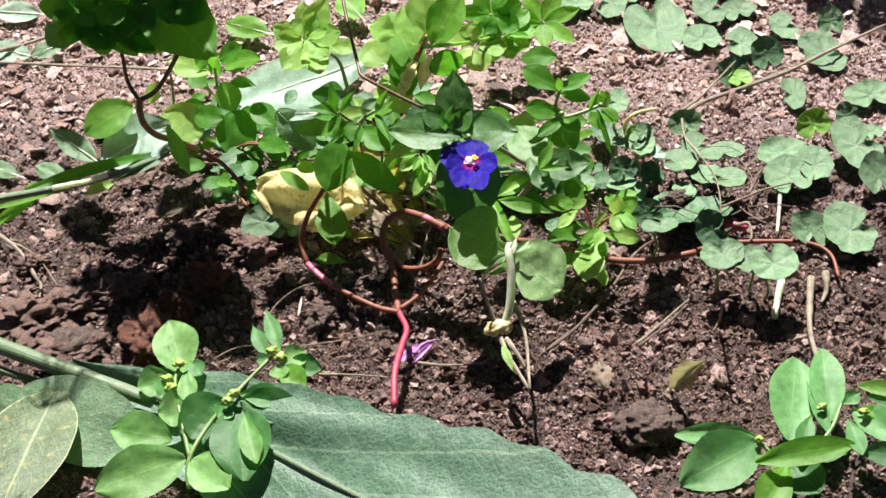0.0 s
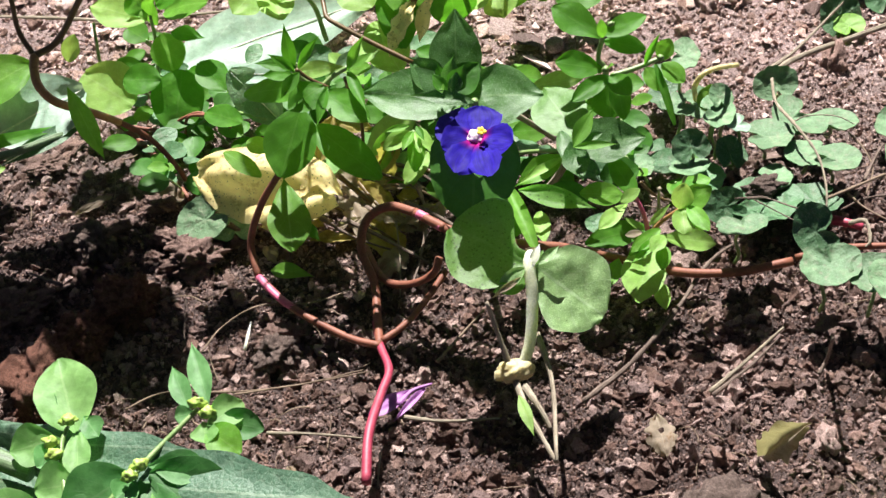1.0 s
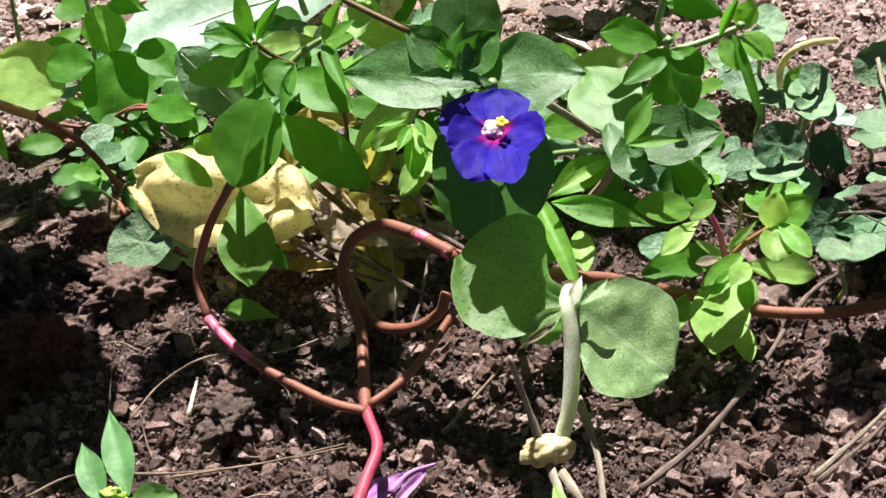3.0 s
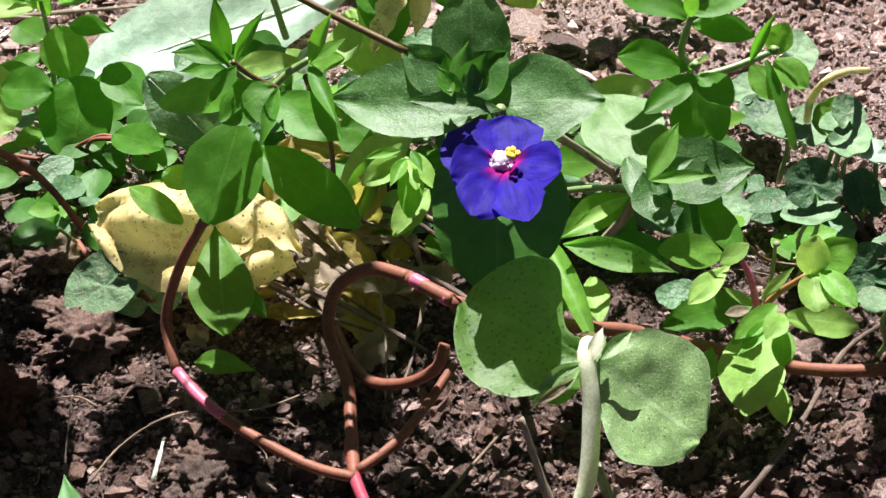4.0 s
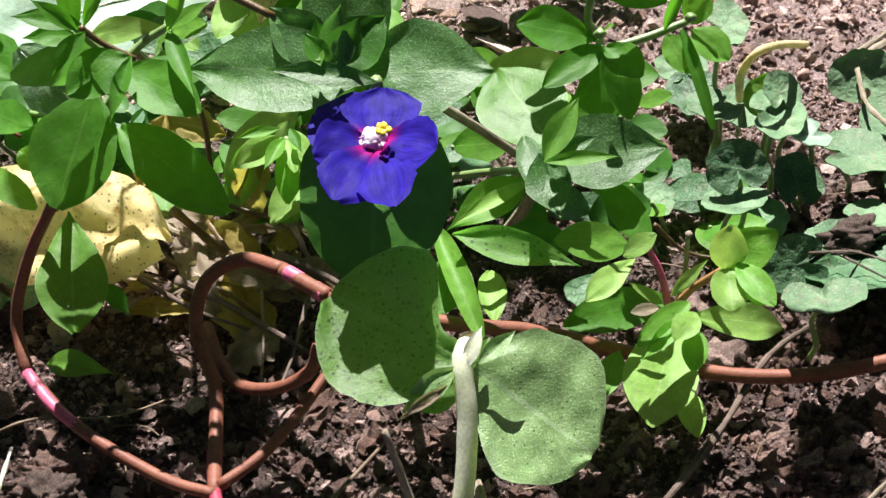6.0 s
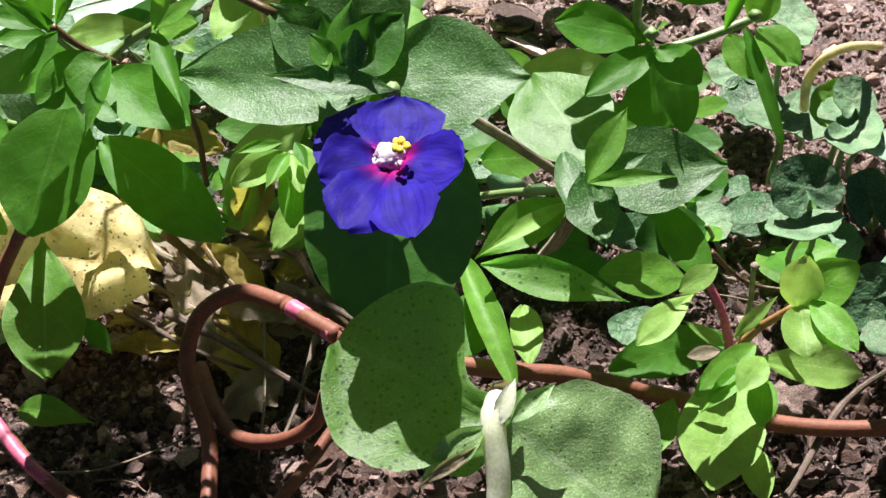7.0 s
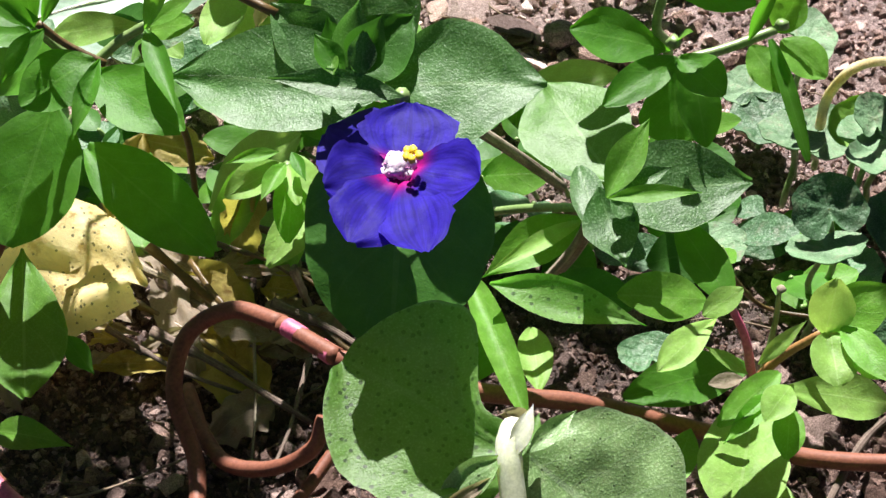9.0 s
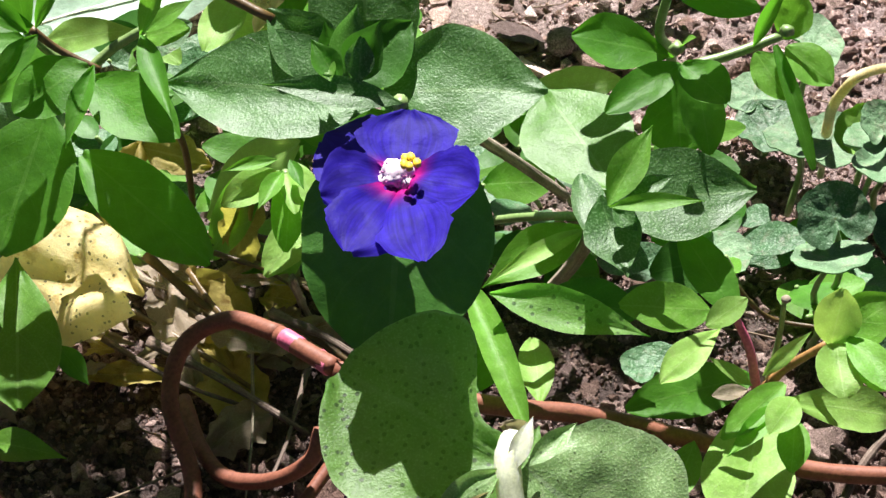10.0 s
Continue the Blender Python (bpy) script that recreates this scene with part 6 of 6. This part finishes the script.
lump("brown_clod", M_STONE, (21.0, -54.1, 1.2), 5.43, "rounded reddish brown clod of soil", "clod", sub=5, rough=0.4, squash=(1.2, 0.9, 0.7), seed=1.7)
lump("brown_clod", M_STONE, (-97.3, 7.4, 0.8), 5.66, "flat grey-brown stone on soil", "stone", sub=4, rough=0.4, squash=(1.2, 0.8, 0.5), seed=2.7)
lump("brown_clod", M_STONE, (-40.6, -0.5, 0.6), 3.22, "pale crumbly clod of dry soil", "clod", sub=5, rough=0.6, seed=4.7)
lump("brown_clod", M_STONE, (-70.0, 38.3, 1.0), 3.75, "pale crumbly clod of dry soil", "clod", sub=5, rough=0.6, squash=(0.8, 1.2, 0.7), seed=6.7)
for k, (cx, cy, size, heaped) in enumerate((
    (-106.3, 20.4, 7.9, 0),
    (-97.0, 21.7, 6.1, 0),
    (-88.8, 23.4, 5.3, 1),
    (-97.8, 4.8, 6.5, 0),
    (-84.1, 24.1, 4.0, 1),
    (-105.7, 39.2, 3.6, 1),
    (-53.0, 28.7, 4.1, 1),
    (-55.0, 34.8, 3.3, 1),
    (-51.0, 33.6, 3.0, 1),
    (-40.2, 3.7, 3.1, 1),
    (-70.8, 41.6, 3.2, 0),
    (-57.7, 46.3, 2.5, 1),
    (-54.4, 29.1, 2.2, 1),
    (-65.5, 42.2, 1.5, 1),
    (-60.1, 36.8, 1.3, 1),
    (-60.3, 31.8, 1.3, 1),
    (-79.2, 65.4, 2.8, 0),
    (-65.0, 31.8, 0.9, 1),
)):
    lump("dry_clod", M_FLAKE, (cx, cy, 0.4), size, "pale crumbly lump of dry soil" if heaped else "pale flat flake of dry soil", "clod", sub=5, rough=0.75, squash=(1.1, 0.8, 0.6) if heaped else (1.2, 0.9, 0.4), seed=11.3 + 1.9 * k, group="dry clods on the bed")
lump("pebble", M_PEBBLE, (22.6, 72.3, 1.0), 1.93, "small pale pink pebble", "pebble", sub=4, rough=0.15, seed=1.1)
lump("pebble", M_PEBBLE, (6.3, -40.6, 0.4), 0.60, "tiny pale pebble on soil", "pebble", sub=3, rough=0.15, seed=2.1)

# ---- foreground: broad leaf, stalks and blurred seedlings ----
broad = thing("broad_leaf", (-72.7, -19.5, 5.2), "large toothed grey-green leaf with a pale midrib", "leaf")
leaf(broad, M_BROAD, (-98.3, -1.0, 3.8), (32.6, -140.3, 5.1), 49.4, "spatula", fold=0.08, curl=0.03, wave=0.07, teeth=0.085, nu=90, nv=24, name="blade", thick=0.35)
stem(broad, M_RIBBED, [(-83.6, -15.7, 4.7), (-61.6, -39.2, 5.2), (-41.5, -61.9, 5.5), (-16.8, -88.2, 5.6), (9.0, -115.8, 5.5)], 0.7, 0.45, flat=0.8, sides=10, name="midrib", label="pale raised midrib")
dock = thing("weed_stalk", (-113.5, 5.3, 5.2), "thick ridged green weed stalk with leaves", "weed")
stem(dock, M_RIBBED, [(-120.3, 8.7, 9.2), (-105.5, -3.5, 8.4), (-93.1, -13.3, 7.7), (-80.9, -22.5, 6.5)], 1.9, 1.7, label="thick pale green ridged stalk", sides=14)
stem(dock, M_RIBBED, [(-118.7, 2.9, 5.2), (-108.9, -4.6, 4.6), (-99.8, -10.0, 3.9)], 0.9, 0.8)
leaf(dock, M_DOCK, (-101.1, -13.8, 7.8), (-115.4, -50.9, 7.7), 18.2, "ovate", fold=0.1, nu=20, nv=10, label="pale green leaf with a yellow edge")
leaf(dock, M_GREY, (-111.7, -9.0, 3.9), (-82.6, -34.4, 4.0), 19.2, "oval", fold=0.1, nu=20, nv=10)
leaf(dock, M_GREY, (-106.8, -14.1, 3.9), (-117.9, -7.1, 3.9), 7.2, "oval", fold=0.1)

near_left = thing("spurge_seedling", (-74.8, -39.0, 2.0), "soft lime-green spurge seedling with yellow-green hearts beside the broad leaf", "weed")
stem(near_left, M_GREENSTEM, [(-76.0, -46.5, 2.0), (-74.6, -41.5, 6.0), (-69.4, -34.7, 8.0), (-63.3, -29.7, 10.0)], 0.6, 0.5)
stem(near_left, M_GREENSTEM, [(-74.6, -41.5, 6.0), (-75.0, -33.1, 8.0), (-75.3, -22.9, 10.0), (-74.0, -18.8, 11.0)], 0.5, 0.4)
stem(near_left, M_GREENSTEM, [(-63.3, -29.7, 10.0), (-59.1, -26.3, 11.0), (-53.4, -22.2, 12.5)], 0.5, 0.4)
leaf(near_left, M_LIME_SOFT, (-73.1, -19.6, 10.5), (-74.7, -5.8, 14.0), 10.3, "oval", fold=0.2, nu=20, nv=10)
leaf(near_left, M_SOFT, (-75.9, -17.7, 10.5), (-78.1, -7.6, 12.5), 3.2, "lance", fold=0.3)
leaf(near_left, M_LIME_SOFT, (-75.1, -20.6, 10.5), (-83.3, -20.5, 10.0), 7.1, "obovate", fold=0.3)
leaf(near_left, M_SOFT, (-74.8, -21.8, 10.0), (-79.3, -24.6, 9.5), 4.9, "obovate", fold=0.3)
leaf(near_left, M_LIME_SOFT, (-72.3, -19.3, 11.0), (-73.0, -28.9, 10.0), 4.5, "obovate", fold=0.25)
leaf(near_left, M_SOFT, (-71.5, -17.1, 11.0), (-69.3, -22.2, 11.0), 4.3, "obovate", fold=0.3)
leaf(near_left, M_LIME_SOFT, (-73.8, -29.2, 9.0), (-79.7, -29.0, 9.0), 7.7, "oval", fold=0.2)
leaf(near_left, M_LIME_SOFT, (-77.8, -35.7, 7.0), (-90.2, -29.9, 8.0), 9.2, "oval", fold=0.2, nu=20, nv=10)
leaf(near_left, M_SOFT_SHADED, (-65.0, -30.2, 9.5), (-75.8, -35.0, 8.0), 10.3, "oval", fold=0.25, nu=20, nv=10)
leaf(near_left, M_SOFT_SHADED, (-69.0, -31.5, 8.5), (-73.6, -37.4, 7.5), 7.5, "obovate", fold=0.25)
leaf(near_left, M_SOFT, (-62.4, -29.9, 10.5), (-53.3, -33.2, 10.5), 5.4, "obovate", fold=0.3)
leaf(near_left, M_SOFT_SHADED, (-62.2, -31.6, 10.0), (-49.4, -37.3, 9.0), 7.9, "oval", fold=0.3, nu=20, nv=10)
leaf(near_left, M_SOFT_SHADED, (-62.6, -31.9, 9.5), (-64.3, -50.7, 6.0), 12.9, "oval", fold=0.2, nu=20, nv=10)
leaf(near_left, M_LIME_SOFT, (-62.0, -34.6, 9.5), (-61.1, -48.6, 8.0), 4.9, "obovate", fold=0.3)
leaf(near_left, M_SOFT, (-64.0, -31.5, 10.0), (-67.2, -35.0, 9.5), 4.7, "obovate", fold=0.3)
leaf(near_left, M_LIME_SOFT, (-75.6, -40.9, 6.0), (-95.0, -44.0, 5.0), 11.4, "oval", fold=0.2, nu=20, nv=10)
leaf(near_left, M_LIME_SOFT, (-74.2, -41.8, 6.0), (-67.6, -51.2, 5.0), 8.9, "oval", fold=0.25, nu=20, nv=10)
leaf(near_left, M_SOFT, (-74.1, -40.9, 6.0), (-72.4, -36.3, 6.0), 2.8, "obovate", fold=0.25)
leaf(near_left, M_SOFT, (-51.8, -21.4, 12.5), (-53.1, -9.8, 15.5), 3.7, "lance", fold=0.3)
leaf(near_left, M_SOFT, (-54.9, -21.7, 12.5), (-56.6, -13.4, 14.5), 3.4, "lance", fold=0.3)
leaf(near_left, M_LIME_SOFT, (-52.4, -26.3, 12.5), (-46.4, -22.9, 13.0), 5.6, "obovate", fold=0.35)
leaf(near_left, M_SOFT_SHADED, (-50.6, -25.1, 12.0), (-43.9, -28.3, 11.5), 5.2, "oval", fold=0.35)
leaf(near_left, M_SPURGE, (-52.3, -26.2, 12.0), (-48.0, -31.9, 11.0), 5.6, "oval", fold=0.3)
leaf(near_left, M_LIME_SOFT, (-52.9, -24.8, 12.3), (-52.8, -28.8, 11.5), 4.3, "obovate", fold=0.3)
leaf(near_left, M_SOFT, (-53.9, -22.7, 12.5), (-57.2, -22.4, 12.0), 3.2, "obovate", fold=0.3)
for k, heart in enumerate(((-73.5, -19.0, 12.5), (-76.6, -21.9, 11.5), (-76.2, -24.3, 11.0), (-63.1, -31.0, 12.0), (-64.8, -32.4, 11.5), (-53.2, -22.3, 14.0), (-52.0, -24.3, 13.5))):
    part("bud", *lump_mesh(heart, 1.15, k + 2.0, 3, 0.6, (1.1, 0.8, 0.7)), M_HEART, near_left, "yellow-green budding heart")
near_right = thing("spurge_seedling", (45.3, -76.1, 3.9), "soft green spurge seedling with a large creased leaf on the bed", "weed")
stem(near_right, M_GREENSTEM, [(41.9, -84.3, 1.4), (43.0, -75.9, 5.2), (40.9, -73.3, 7.1), (39.2, -71.2, 8.4)], 0.5, 0.4)
stem(near_right, M_GREENSTEM, [(43.0, -75.9, 5.2), (46.3, -73.0, 7.8), (51.1, -68.9, 10.5)], 0.5, 0.4)
stem(near_right, M_GREENSTEM, [(43.5, -76.3, 4.6), (50.3, -75.1, 7.8), (54.4, -72.6, 9.1), (58.2, -67.7, 10.3)], 0.5, 0.4)
leaf(near_right, M_SOFT, (45.6, -72.3, 8.4), (53.7, -52.8, 11.1), 10.3, "oval", fold=0.25)
leaf(near_right, M_SOFT, (54.7, -71.0, 9.8), (59.4, -52.6, 12.2), 7.3, "oval", fold=0.3)
leaf(near_right, M_SOFT, (53.5, -74.3, 9.1), (53.2, -60.5, 11.7), 3.3, "lance", fold=0.3)
leaf(near_right, M_SOFT, (39.7, -71.5, 8.5), (21.3, -77.5, 7.6), 12.0, "oval", fold=0.35)
leaf(near_right, M_SOFT, (39.3, -69.4, 7.8), (23.8, -64.4, 7.8), 5.2, "oval", fold=0.3)
leaf(near_right, M_SPURGE, (56.9, -79.0, 10.4), (36.7, -77.5, 9.5), 5.7, "oval", fold=0.3)
leaf(near_right, M_SPURGE, (44.6, -76.1, 6.5), (34.7, -87.1, 5.0), 7.5, "obovate", fold=0.3)
leaf(near_right, M_SPURGE, (63.9, -62.3, 9.0), (74.4, -67.7, 9.1), 3.4, "oval", fold=0.3)
leaf(near_right, M_SOFT, (59.7, -70.3, 10.4), (67.9, -80.7, 10.4), 7.1, "oval", fold=0.3)
leaf(near_right, M_SOFT_SHADED, (56.1, -78.7, 7.8), (48.7, -76.1, 7.8), 4.9, "obovate", fold=0.3)
leaf(near_right, M_SOFT_SHADED, (56.9, -79.5, 8.4), (67.1, -82.7, 7.8), 5.5, "obovate", fold=0.3)
leaf(near_right, M_SOFT_SHADED, (44.1, -76.0, 5.8), (47.8, -84.8, 4.9), 8.1, "obovate", fold=0.3)
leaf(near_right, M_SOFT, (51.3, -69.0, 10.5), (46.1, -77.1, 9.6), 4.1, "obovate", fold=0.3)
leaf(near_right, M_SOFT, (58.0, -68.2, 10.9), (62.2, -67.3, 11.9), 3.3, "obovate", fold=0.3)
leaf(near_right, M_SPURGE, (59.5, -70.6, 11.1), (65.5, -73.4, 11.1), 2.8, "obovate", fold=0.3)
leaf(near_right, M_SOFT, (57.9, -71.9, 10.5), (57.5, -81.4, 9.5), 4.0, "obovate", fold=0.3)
leaf(near_right, M_SOFT_SHADED, (64.5, -64.3, 7.8), (72.1, -69.2, 7.8), 3.9, "obovate", fold=0.3)
for k, heart in enumerate(((53.7, -68.6, 11.7), (39.3, -71.8, 9.4), (61.2, -72.5, 12.0))):
    part("bud", *lump_mesh(heart, 0.9, k + 5.0, 3, 0.6, (1.1, 0.8, 0.7)), M_HEART, near_right, "yellow-green budding heart")
